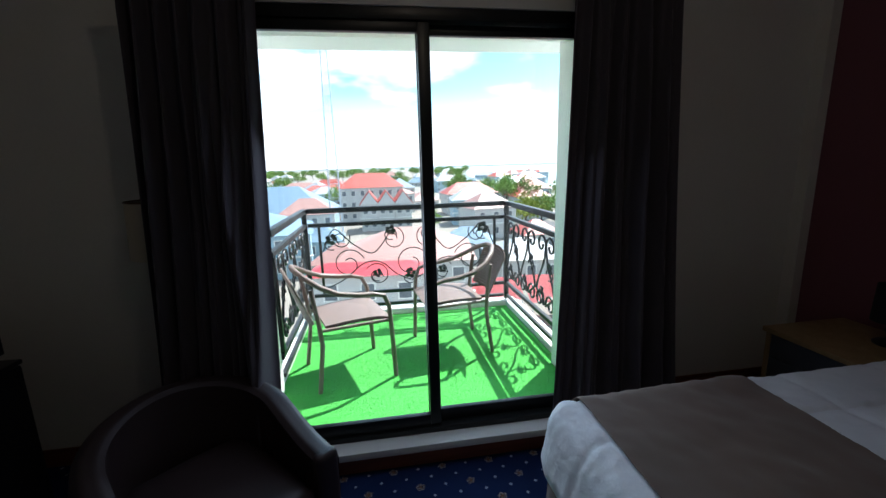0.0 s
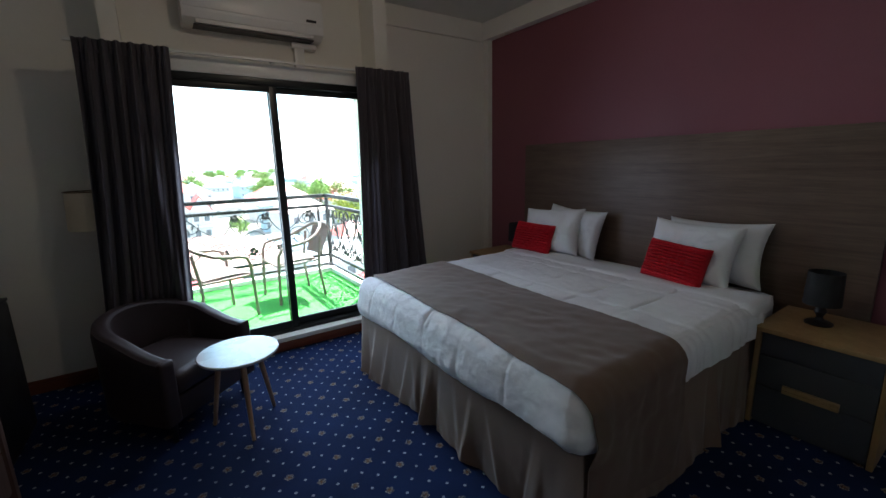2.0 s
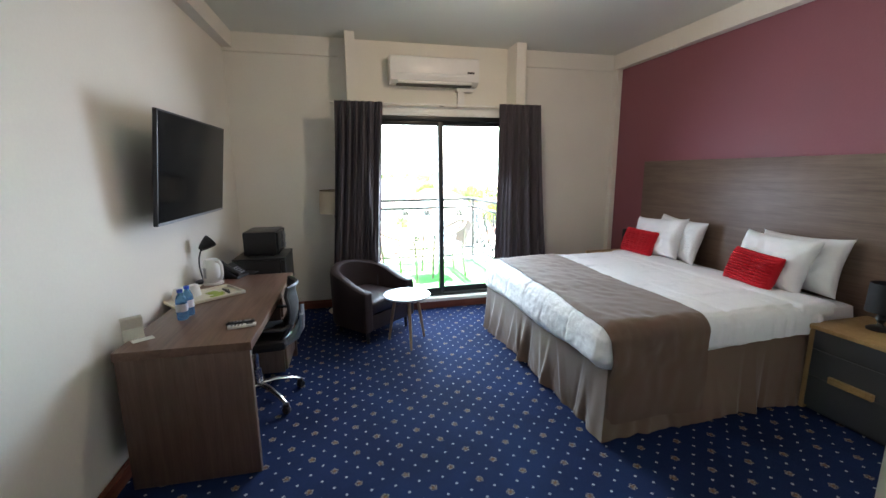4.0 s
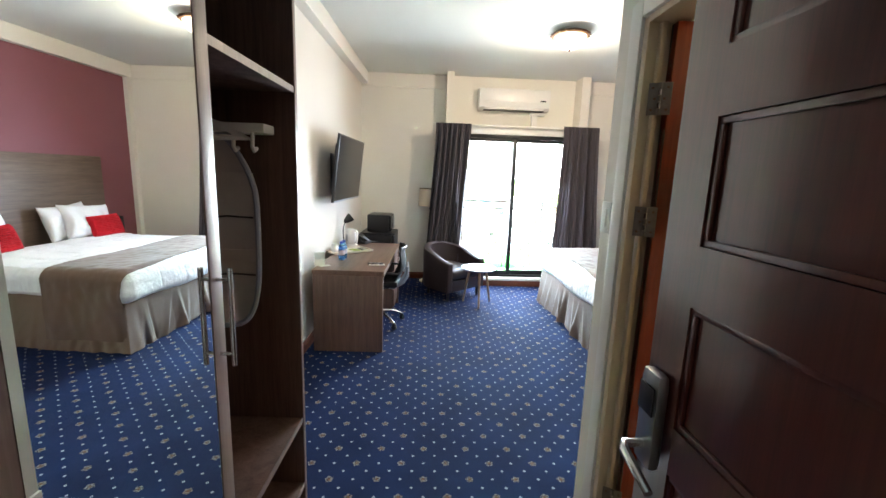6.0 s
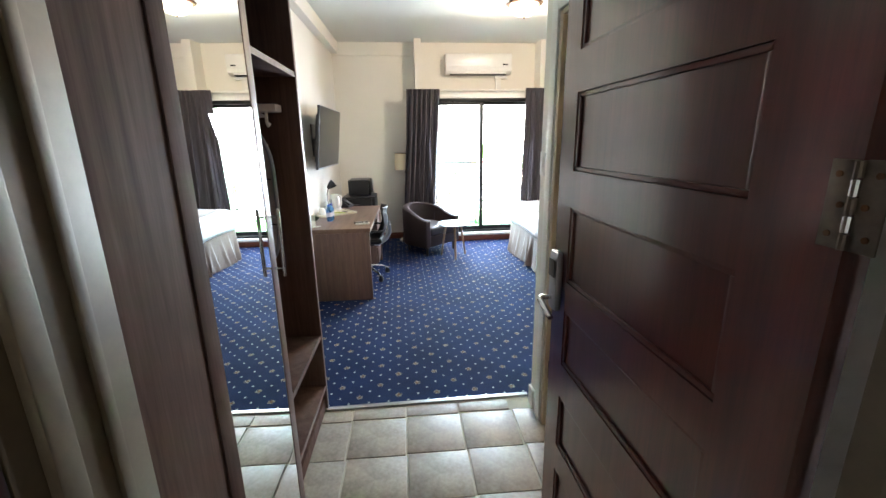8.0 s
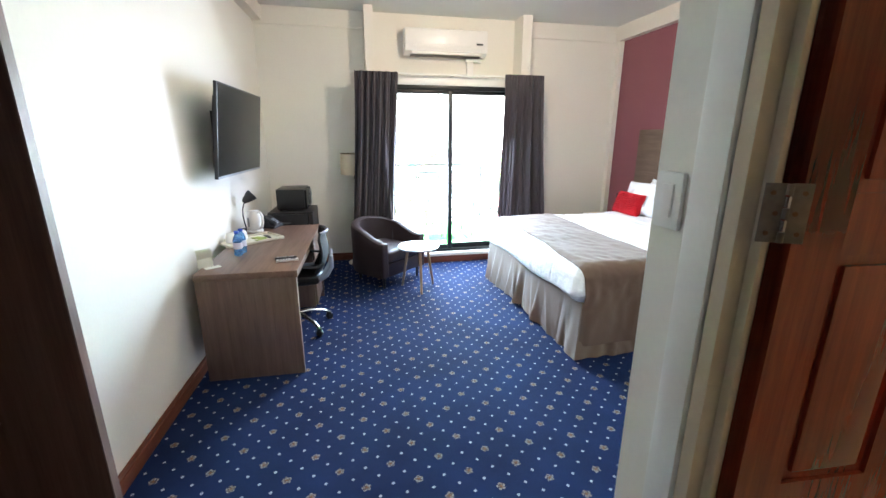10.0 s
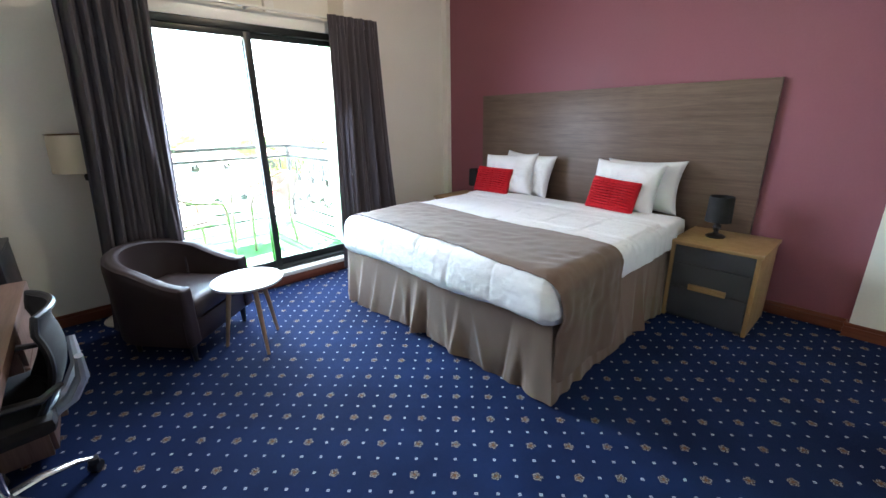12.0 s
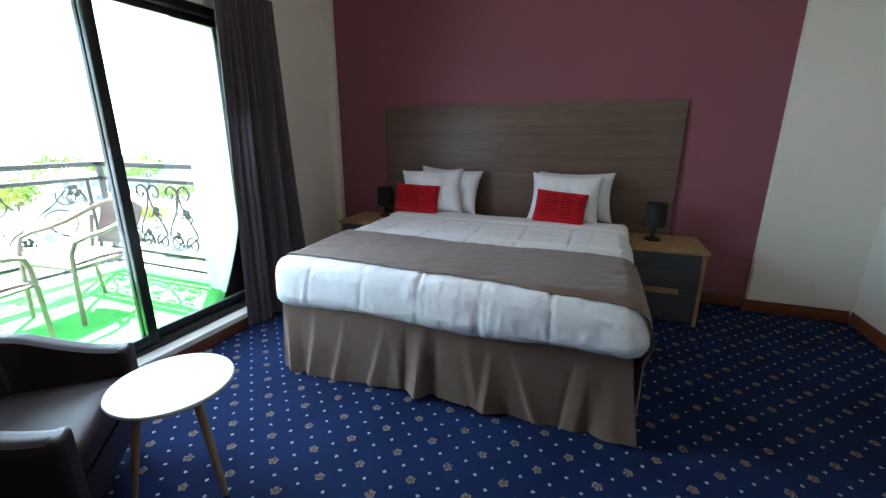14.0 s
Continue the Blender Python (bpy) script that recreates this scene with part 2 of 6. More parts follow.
IRON = plain("dark_wrought_iron", (0.03, 0.03, 0.033), 0.45, 0.5, vary=0.3, scale=20)
CURTAIN = fabric("charcoal_curtain_cloth", (0.060, 0.052, 0.061), 500, 0.85, 0.12, 0.25, 0.15)
DESK_V = wood("walnut_laminate_upright", (0.085, 0.05, 0.038), (0.20, 0.125, 0.095), "z", 0.42)
DESK_H = wood("walnut_laminate_top", (0.10, 0.055, 0.038), (0.22, 0.13, 0.092), "y", 0.34)
HEAD = wood("walnut_laminate_headboard", (0.072, 0.044, 0.031), (0.215, 0.148, 0.108), "y", 0.42, 0.8, contrast=0.62)
WARD = wood("dark_walnut_wardrobe_board", (0.068, 0.038, 0.030), (0.150, 0.088, 0.070), "z", 0.7, spec=0.12)
WARD_EDGE = wood("walnut_edge_strip", (0.13, 0.085, 0.072), (0.24, 0.165, 0.14), "z", 0.4)
LINEN = fabric("white_bed_linen", (0.78, 0.79, 0.81), 600, 0.85, 0.02, 0.6, 0.1, crumple=34.0)
RUNNER = fabric("brown_bed_cloth", (0.128, 0.076, 0.049), 600, 0.8, 0.07, 0.15, 0.25)
SKIRT = fabric("taupe_bed_skirt_cloth", (0.165, 0.104, 0.068), 600, 0.75, 0.07, 0.18, 0.3)
RED_CLOTH = fabric("red_ribbed_cloth", (0.50, 0.0025, 0.012), 500, 0.9, 0.2, 0.6, 0.0)
OAK = wood("light_oak_laminate", (0.30, 0.185, 0.075), (0.43, 0.285, 0.13), "z", 0.45)
OAK_LEG = wood("beech_leg", (0.36, 0.22, 0.12), (0.52, 0.34, 0.20), "z", 0.45)
GREY = plain("slate_grey_drawer_front", (0.055, 0.062, 0.070), 0.5, vary=0.06, scale=3, fine=80)
LEATHER = plain("dark_brown_leatherette", (0.033, 0.021, 0.020), 0.48, vary=0.2, scale=5, fine=260, relief=0.25, dist=0.002)
TABLE_TOP = plain("white_laminate", (0.74, 0.71, 0.67), 0.28, vary=0.02, relief=0.03)
BLACK = plain("black_plastic", (0.012, 0.012, 0.013), 0.38, vary=0.2, relief=0.05)
BLACK_MATT = plain("black_cloth", (0.010, 0.010, 0.011), 0.85, vary=0.2, fine=300, relief=0.3)
SCREEN = plain("dark_screen_glass", (0.010, 0.011, 0.012), 0.12, vary=0.1, relief=0.0)
for nd in SCREEN.node_tree.nodes:
    if nd.type == "BSDF_PRINCIPLED":
        nd.inputs["Specular IOR Level"].default_value = 0.22
CHROME = plain("brushed_metal", (0.62, 0.62, 0.62), 0.22, 1.0, vary=0.08, scale=12, relief=0.05)
STEEL = plain("satin_steel", (0.42, 0.43, 0.45), 0.34, 1.0, vary=0.1, scale=10, relief=0.06)
HINGE = plain("dull_hinge_steel", (0.20, 0.17, 0.14), 0.45, 0.9, vary=0.25, scale=25)
PLASTIC = plain("white_plastic", (0.78, 0.77, 0.74), 0.32, vary=0.03, relief=0.03)
DOOR_DARK = wood("dark_mahogany_varnish", (0.050, 0.010, 0.007), (0.120, 0.026, 0.018), "z", 0.32, 1.2, coat=0.8)
DOOR_RED = wood("red_brown_varnished_wood", (0.13, 0.012, 0.005), (0.29, 0.034, 0.012), "z", 0.22, 1.0, coat=0.6)
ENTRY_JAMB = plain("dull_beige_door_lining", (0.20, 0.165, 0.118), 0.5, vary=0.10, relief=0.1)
JAMB = plain("cream_gloss_door_frame", (0.54, 0.45, 0.32), 0.6, vary=0.05, relief=0.1)
TILE = plain("beige_stone_tile", (0.31, 0.27, 0.235), 0.48, vary=0.42, scale=9, fine=45, relief=0.10, spread=0.14)
GROUT = plain("light_grout", (0.52, 0.49, 0.43), 0.85, vary=0.1)
MIRROR, _n, _l, _b = nodes_of("silvered_mirror")
_b.inputs["Base Color"].default_value, _b.inputs["Metallic"].default_value, _b.inputs["Roughness"].default_value = (0.80, 0.83, 0.82, 1), 1.0, 0.006
LAMP_GLASS = glow("lit_frosted_glass", (1.0, 0.78, 0.52), 0.10)
BRONZE = plain("bronze_metal", (0.16, 0.09, 0.05), 0.4, 0.9, vary=0.3, scale=30)
SHADE_CREAM = fabric("cream_shade_cloth", (0.55, 0.48, 0.36), 500, 0.85, 0.05, 0.15, 0.1)
RATTAN = plain("brown_woven_resin", (0.20, 0.14, 0.125), 0.5, vary=0.2, scale=20, fine=200, relief=0.3)
BLUE_PET, _n, _l, _b = nodes_of("blue_clear_bottle_plastic")
_b.inputs["Base Color"].default_value, _b.inputs["Roughness"].default_value = (0.22, 0.50, 0.85, 1), 0.08
_b.inputs["Transmission Weight"].default_value, _b.inputs["IOR"].default_value = 0.75, 1.2
BLUE_CAP = plain("blue_cap_plastic", (0.02, 0.07, 0.45), 0.4, vary=0.05)
STRUT = plain("pale_grey_plastic", (0.42, 0.46, 0.52), 0.4, vary=0.05)
LABEL = plain("pale_paper_label", (0.65, 0.63, 0.70), 0.6, vary=0.1)
PAPER = plain("printed_card", (0.68, 0.66, 0.58), 0.6, vary=0.12)
GREEN_CARD = plain("green_sachet_paper", (0.30, 0.38, 0.06), 0.6, vary=0.2)
TRAY_MAT = plain("cream_tray_plastic", (0.66, 0.62, 0.50), 0.4, vary=0.05)
BOARD_CLOTH = plain("silver_grey_board_cover", (0.56, 0.54, 0.53), 0.7, vary=0.12, scale=8, fine=300, relief=0.4)
BOARD_TRIM = fabric("blue_grey_piping", (0.30, 0.33, 0.42), 500)


# ---- building helpers ----
def bm_box(bm, x0, x1, y0, y1, z0, z1, bevel=0.0, m=None):
    """A box with bevelled edges, added to bm."""
    made = bmesh.ops.create_cube(bm, size=1.0)["verts"]
    for v in made:
        v.co = Vector(((x0 + x1) / 2 + v.co.x * (x1 - x0), (y0 + y1) / 2 + v.co.y * (y1 - y0), (z0 + z1) / 2 + v.co.z * (z1 - z0)))
        if m is not None:
            v.co = m @ v.co
    if bevel > 0:
        edges = list({e for v in made for e in v.link_edges})
        bmesh.ops.bevel(bm, geom=edges, offset=bevel, segments=2, affect="EDGES", profile=0.6)
    return bm


def box(x0, x1, y0, y1, z0, z1, bevel=0.0, m=None):
    return bm_box(bmesh.new(), x0, x1, y0, y1, z0, z1, bevel, m)


def lathe(profile, steps=28, m=None, bm=None):
    """A turned shape from (radius, height) pairs."""
    bm = bm or bmesh.new()
    rings = []
    for r, z in profile:
        ring = []
        for i in range(steps):
            a = 2 * math.pi * i / steps
            p = Vector((r * math.cos(a), r * math.sin(a), z))
            ring.append(bm.verts.new(m @ p if m is not None else p))
        rings.append(ring)
    for a, b in zip(rings, rings[1:]):
        for i in range(steps):
            j = (i + 1) % steps
            bm.faces.new((a[i], a[j], b[j], b[i]))
    if profile[0][0] > 1e-5:
        bm.faces.new(rings[0][::-1])
    if profile[-1][0] > 1e-5:
        bm.faces.new(rings[-1])
    return bm


def tube(points, radius, sides=8, bm=None, flat=1.0):
    """A bent rod along points; radius is one number or one for each point."""
    bm = bm or bmesh.new()
    pts = [Vector(p) for p in points]
    rs = radius if isinstance(radius, (list, tuple)) else [radius] * len(pts)
    rings, up = [], None
    for i, p in enumerate(pts):
        d = (pts[min(i + 1, len(pts) - 1)] - pts[max(i - 1, 0)]).normalized()
        if up is None:
            up = Vector((0, 0, 1)) if abs(d.z) < 0.9 else Vector((1, 0, 0))
        side = d.cross(up).normalized()
        up = side.cross(d).normalized()
        rings.append([bm.verts.new(p + side * math.cos(2 * math.pi * k / sides) * rs[i] + up * math.sin(2 * math.pi * k / sides) * rs[i] * flat) for k in range(sides)])
    for a, b in zip(rings, rings[1:]):
        for k in range(sides):
            j = (k + 1) % sides
            bm.faces.new((a[k], a[j], b[j], b[k]))
    bm.faces.new(rings[0][::-1])
    bm.faces.new(rings[-1])
    return bm


def sheet(fn, nu, nv, thick=0.0):
    """A curved sheet p = fn(u, v), u and v from 0 to 1, given thickness."""
    bm = bmesh.new()
    g = [[bm.verts.new(fn(i / nu, j / nv)) for j in range(nv + 1)] for i in range(nu + 1)]
    for i in range(nu):
        for j in range(nv):
            bm.faces.new((g[i][j], g[i + 1][j], g[i + 1][j + 1], g[i][j + 1]))
    if thick:
        bmesh.ops.recalc_face_normals(bm, faces=bm.faces)
        bmesh.ops.solidify(bm, geom=list(bm.faces), thickness=thick)
    return bm


def finish(bm, name, material, smooth=True):
    bmesh.ops.recalc_face_normals(bm, faces=bm.faces)
    me = bpy.data.meshes.new(name)
    bm.to_mesh(me)
    bm.free()
    me.materials.append(material)
    if smooth:
        for p in me.polygons:
            p.use_smooth = True
        me.set_sharp_from_angle(angle=radians(35))
    return me


def part(name, bm, material, parent, label=""):
    ob = new(name, finish(bm, name, material))
    ob.parent = parent
    return tagged(ob, label)


def solid(name, bm, material, label, category, group="", kind="", m=None):
    ob = new(name, finish(bm, name, material))
    if m is not None:
        ob.matrix_world = m
    return tagged(ob, label, category, group, kind)


def thing(name, m, label, category, group="", kind=""):
    ob = new(name)
    ob.matrix_world = m
    ob.empty_display_size = 0.05
    return tagged(ob, label, category, group, kind)


def slab(name, boxes, material, label, category="wall", m=None, bevel=0.0):
    bm = bmesh.new()
    for b in boxes:
        bm_box(bm, *b, bevel)
    return solid(name, bm, material, label, category, kind="structure", m=m)


def puff(x0, x1, y0, y1, z0, z1, r, res, shape=None):
    """A rounded block with many faces; shape(p, n) moves its points."""
    bm = bmesh.new()
    c = Vector(((x0 + x1) / 2, (y0 + y1) / 2, (z0 + z1) / 2))
    h = Vector(((x1 - x0) / 2, (y1 - y0) / 2, (z1 - z0) / 2))
    n = [max(2, round(2 * v / res)) for v in h]
    seen = {}

    def vert(i, j, k):
        key = (i, j, k)
        if key not in seen:
            q = Vector([h[a] * (2 * key[a] / n[a] - 1) for a in range(3)])
            inner = Vector([max(-(h[a] - r), min(h[a] - r, q[a])) for a in range(3)])
            d = q - inner
            nrm = d.normalized() if d.length > 1e-6 else Vector((0, 0, 1))
            p = c + inner + nrm * r
            seen[key] = bm.verts.new(p + shape(p, nrm) if shape else p)
        return seen[key]
    for a in range(3):
        b, e = (a + 1) % 3, (a + 2) % 3
        for side in (0, n[a]):
            for i in range(n[b]):
                for j in range(n[e]):
                    quad = []
                    for di, dj in ((0, 0), (1, 0), (1, 1), (0, 1)):
                        key = [0, 0, 0]
                        key[a], key[b], key[e] = side, i + di, j + dj
                        quad.append(vert(*key))
                    bm.faces.new(quad)
    return bm


# the west side of the building stands a little out of square with the window wall
WEST = pose(-1.41, -0.4, 0, 0, 0, -1.7)


def west(x, y, z=0.0, rz=0.0):
    """A pose in the west wall's own axes: x off the wall, y along it."""
    return WEST @ pose(x, y, z, 0, 0, rz)


# ---- structure ----
H = 2.98
floor = solid("floor", bm_box(box(-1.75, 3.5, -1.56, 3.1, -0.12, 0.0), 0.358, 3.5, -1.80, -1.56, -0.12, 0.0), CARPET, "navy blue carpet with gold flowers and pale dots", "floor", kind="structure")
slab("wall_west", [(-0.15, 0, -1.16, 3.6, 0, H)], WALL, "plain cream painted wall behind the desk", m=WEST)
slab("beam_west", [(0.0, 0.10, -1.16, 3.38, 2.82, H - 0.003)], WALL, "cream painted ceiling beam along the wall", "beam", m=WEST)
slab("wall_east", [(3.30, 3.45, -1.75, 3.13, 0, H)], RED, "burgundy painted feature wall behind the bed")
slab("beam_east", [(3.21, 3.298, -1.67, 2.98, 2.80, H - 0.003)], WALL, "cream painted ceiling beam above the burgundy wall", "beam")
slab("column_east", [(3.235, 3.298, -1.67, -0.985, 0, 2.80)], WALL, "cream painted column at the end of the burgundy wall", "column")
slab("corner_trim", [(3.235, 3.298, 2.90, 2.979, 0, 2.80)], WALL, "cream painted corner strip beside the burgundy wall", "trim")
slab("wall_north", [(-1.6, 0.0, 2.98, 3.13, 0, H), (1.80, 3.45, 2.98, 3.13, 0, H), (0.0, 1.80, 2.98, 3.13, 2.26, H)], WALL, "cream painted window wall with the balcony opening")
slab("ledge_north", [(-1.38, -0.105, 2.955, 2.979, 2.79, H - 0.003), (1.90, 3.205, 2.955, 2.979, 2.79, H - 0.003)], WALL, "shallow cream ledge below the ceiling", "trim")
slab("pilaster", [(-0.10, 0.0, 2.70, 2.979, 0, H - 0.003)], WALL, "narrow cream pilaster beside the balcony door", "column")
slab("pilaster", [(1.78, 1.90, 2.70, 2.979, 0, H - 0.003)], WALL, "narrow cream pilaster beside the balcony door", "column")
slab("lintel", [(0.002, 1.778, 2.66, 3.12, 2.16, 2.258)], TRIM, "white boxed lintel over the balcony door", "lintel", bevel=0.004)
slab("wall_south", [(0.50, 3.235, -1.80, -1.67, 0, H), (0.36, 0.50, -1.80, -1.62, 0, H), (0.36, 0.48, -3.35, -2.62, 0, H), (0.36, 0.48, -2.62, -1.81, 2.10, H), (0.36, 0.48, -1.81, -1.80, 0, H)], WALL, "cream painted wall round the bathroom")
slab("ceiling", [(-1.75, 3.5, -1.72, 3.13, H, H + 0.15)], CEIL, "pale flat painted ceiling of the bedroom", "ceiling")
slab("ceiling_entry", [(-1.75, 0.36, -3.45, -1.57, 2.38, H)], CEIL, "lowered pale ceiling over the entrance", "ceiling")
slab("ceiling_bathroom", [(0.48, 2.4, -3.45, -1.72, 2.5, 2.6)], CEIL, "pale bathroom ceiling", "ceiling")
slab("wall_bathroom", [(2.25, 2.4, -3.45, -1.72, 0, 2.5), (1.5, 2.25, -3.45, -3.35, 0, 2.5)], WALL, "cream bathroom wall")
slab("floor_bathroom", [(0.48, 2.4, -3.45, -1.72, -0.12, 0.0)], GROUT, "pale bathroom floor", "floor")
slab("wall_entrance", [(-2.05, -0.735, -3.45, -3.29, 0, 2.5), (0.215, 1.5, -3.45, -3.362, 0, 2.5), (-0.735, 0.215, -3.45, -3.362, 2.11, 2.5)], WALL, "cream wall round the entrance door")
slab("wall_hallway", [(-2.2, 1.6, -5.55, -5.4, 0, 2.5), (-2.2, -2.05, -5.4, -3.45, 0, 2.5), (1.5, 1.6, -5.4, -3.45, 0, 2.5)], WALL, "cream hallway wall outside the room")
slab("ceiling_hallway", [(-2.2, 1.6, -5.55, -3.455, 2.5, 2.6)], CEIL, "pale hallway ceiling", "ceiling")
slab("floor_entry", [(-1.75, 0.37, -5.55, -1.56, -0.14, -0.006)], GROUT, "pale grout bed under the entrance tiles", "floor")
slab("floor_hallway", [(0.37, 1.6, -5.55, -3.46, -0.14, -0.006), (-2.2, -1.75, -5.55, -3.46, -0.14, -0.006)], GROUT, "pale hallway floor", "floor")
slab("threshold_strip", [(-0.90, 0.36, -1.565, -1.535, -0.004, 0.008)], STEEL, "thin metal strip between carpet and tiles", "trim", bevel=0.003)


def skirting(name, x0, x1, y0, y1, mat, m=None, h=0.095):
    bm = box(x0, x1, y0, y1, 0.0, h * 0.72, 0.003)
    dx, dy = (0.006, 0.0) if (x1 - x0) < (y1 - y0) else (0.0, 0.006)
    bm_box(bm, x0 + dx, x1 - dx, y0 + dy, y1 - dy, h * 0.72, h, 0.003)
    return solid(name, bm, mat, "reddish varnished wooden skirting board", "skirting", kind="structure", m=m)


skirting("baseboard", 0.002, 0.024, -1.14, 3.37, BASE_WOOD, WEST)
skirting("baseboard", 3.276, 3.298, -0.98, 2.90, BASE_WOOD)
skirting("baseboard", 3.211, 3.233, -1.645, -0.96, BASE_WOOD)
skirting("baseboard", 3.235, 3.274, -0.982, -0.961, BASE_WOOD_X)
skirting("baseboard", 0.502, 3.21, -1.668, -1.646, BASE_WOOD_X)
skirting("baseboard", -1.28, -0.105, 2.955, 2.978, BASE_WOOD_X)
skirting("baseboard", 1.905, 3.23, 2.955, 2.978, BASE_WOOD_X)
solid("door_step", box(0.0, 1.78, 2.60, 2.66, 0.0, 0.085, 0.006), BASE_WOOD_X, "reddish wooden board below the balcony door", "skirting", kind="structure")
solid("door_sill", box(-0.0, 1.78, 2.58, 2.775, 0.086, 0.125, 0.006), TRIM, "white painted sill under the balcony door", "sill", kind="structure")
for hx0, hx1 in ((-2.04, -0.81), (0.28, 1.49)):
    solid("baseboard", box(hx0, hx1, -3.472, -3.451, 0.0, 0.10, 0.004), TRIM, "pale painted hallway skirting board", "skirting", kind="structure")
solid("corner_guard", box(0.343, 0.358, -1.70, -1.62, 0.0, 0.12, 0.003), TRIM, "white skirting end at the wall corner", "skirting", kind="structure")

# ---- balcony door ----
def balcony_door():
    d = thing("sliding_door_1", pose(0.89, 2.72, 0.125), "closed black aluminium sliding glass door to the balcony", "sliding door", kind="structure")
    z1 = 2.16 - 0.125
    frame_bm = box(-0.89, -0.845, -0.05, 0.05, 0, z1, 0.003)
    bm_box(frame_bm, 0.845, 0.89, -0.05, 0.05, 0, z1, 0.003)
    bm_box(frame_bm, -0.845, 0.845, -0.05, 0.05, z1 - 0.05, z1, 0.003)
    bm_box(frame_bm, -0.845, 0.845, -0.05, 0.05, 0, 0.03, 0.003)
    part("door_frame", frame_bm, FRAME, d)
    for name, x0, x1, y in (("left_leaf", -0.843, 0.028, -0.02), ("right_leaf", -0.030, 0.843, 0.02)):
        leaf = box(x0, x0 + 0.055, y - 0.016, y + 0.016, 0.031, z1 - 0.051, 0.003)
        bm_box(leaf, x1 - 0.055, x1, y - 0.016, y + 0.016, 0.031, z1 - 0.051, 0.003)
        bm_box(leaf, x0 + 0.055, x1 - 0.055, y - 0.016, y + 0.016, 0.031, 0.095, 0.003)
        bm_box(leaf, x0 + 0.055, x1 - 0.055, y - 0.016, y + 0.016, z1 - 0.095, z1 - 0.051, 0.003)
        leaf_ob = part("sash", leaf, FRAME, d)
        pane = part("pane", box(x0 + 0.05, x1 - 0.05, y - 0.003, y + 0.003, 0.09, z1 - 0.09), GLASS, leaf_ob, "clear glass")
        pane.visible_shadow = False
    part("pull_handle", box(0.828, 0.845, -0.045, -0.03, 0.85, 1.05, 0.004), STEEL, d)


balcony_door()


# ---- curtains ----
def curtain(name, top, bottom, y, zt, zb, folds, seed, sweep=0.0, foot_y=0.0):
    rng = random.Random(seed)
    ph = [rng.uniform(0, 6.28) for _ in range(6)]

    def cloth(u, v):
        h = v
        x0 = top[0] + (bottom[0] - top[0]) * h ** 1.3
        x1 = top[1] + (bottom[1] - top[1]) * h ** (1.3 if sweep == 0 else sweep)
        drift = 0.04 * math.sin(2.2 * h + ph[1]) * h
        shear = 4.6 * h ** 1.3 if sweep else 0.5 * h * h
        a = u * folds * 2 * math.pi
        depth = 0.034 + 0.022 * min(1, h * 3) * math.sin(ph[0] + u * 6)
        heading = 1 - 0.55 * math.exp(-h * 22)
        off = heading * depth * math.sin(a + shear + 0.5 * math.sin(3 * h + ph[2]) + 1.5 * math.sin(u * 6 + ph[3] + 0.9 * h)) + 0.012 * math.sin(a * 2.3 + ph[4] + 4 * h)
        off += (0.030 * math.sin(a * 0.5 + ph[5] + 1.2 * h) + 0.010 * noise.noise(Vector((u * 9, h * 3, ph[4])))) * min(1.0, h * 4) * 0.6
        if sweep:
            # loose cloth drawn across towards the foot of the leading edge
            for k, (u0, amp) in enumerate(((0.48, 0.060), (0.66, 0.045), (0.30, 0.030))):
                w = (u - u0 - (0.97 - u0) * h ** 0.8) / (0.055 + 0.03 * k)
                off -= amp * math.exp(-w * w) * min(1.0, h * 2.5)
        off *= min(1.0, 0.3 + 9 * u) * min(1.0, 0.3 + 9 * (1 - u))
        pinch = 0.006 * math.sin(a * 3) * math.exp(-((h - 0.035) / 0.03) ** 2)
        return Vector((x0 + (x1 - x0) * u + drift * (u - 0.5) * 0.6, y + off + pinch + foot_y * h, zt + (zb - zt) * h))
    c = thing(name, pose(0, 0, 0), "heavy charcoal grey curtain gathered beside the balcony door", "curtain", "curtains at the balcony door")
    part("cloth", sheet(cloth, folds * 26, 60, 0.004), CURTAIN, c)

    def band(u, v):
        p = cloth(u, 0.0)
        return Vector((p.x, p.y - 0.006, zt + 0.012 - 0.075 * v))
    part("heading_tape", sheet(band, folds * 14, 3, 0.004), CURTAIN, c, "gathered heading")
    return c


curtain("curtain", (-0.235, 0.245), (-0.38, 0.16), 2.56, 2.265, 0.03, 6, 3, 0.9)
curtain("curtain", (1.515, 2.01), (1.475, 2.19), 2.54, 2.275, 0.03, 6, 5)
rail = thing("curtain_rail", pose(0, 2.60, 2.262), "slim white curtain rail above the balcony door", "curtain rail")
part("track", box(-0.28, 2.06, -0.012, 0.012, 0.0, 0.018, 0.003), TRIM, rail)
for bx in (-0.1, 0.9, 1.9):
    part("bracket", box(bx - 0.012, bx + 0.012, 0.012, 0.10 if 0 < bx < 1.7 else 0.10, 0.0, 0.014, 0.002), TRIM, rail)


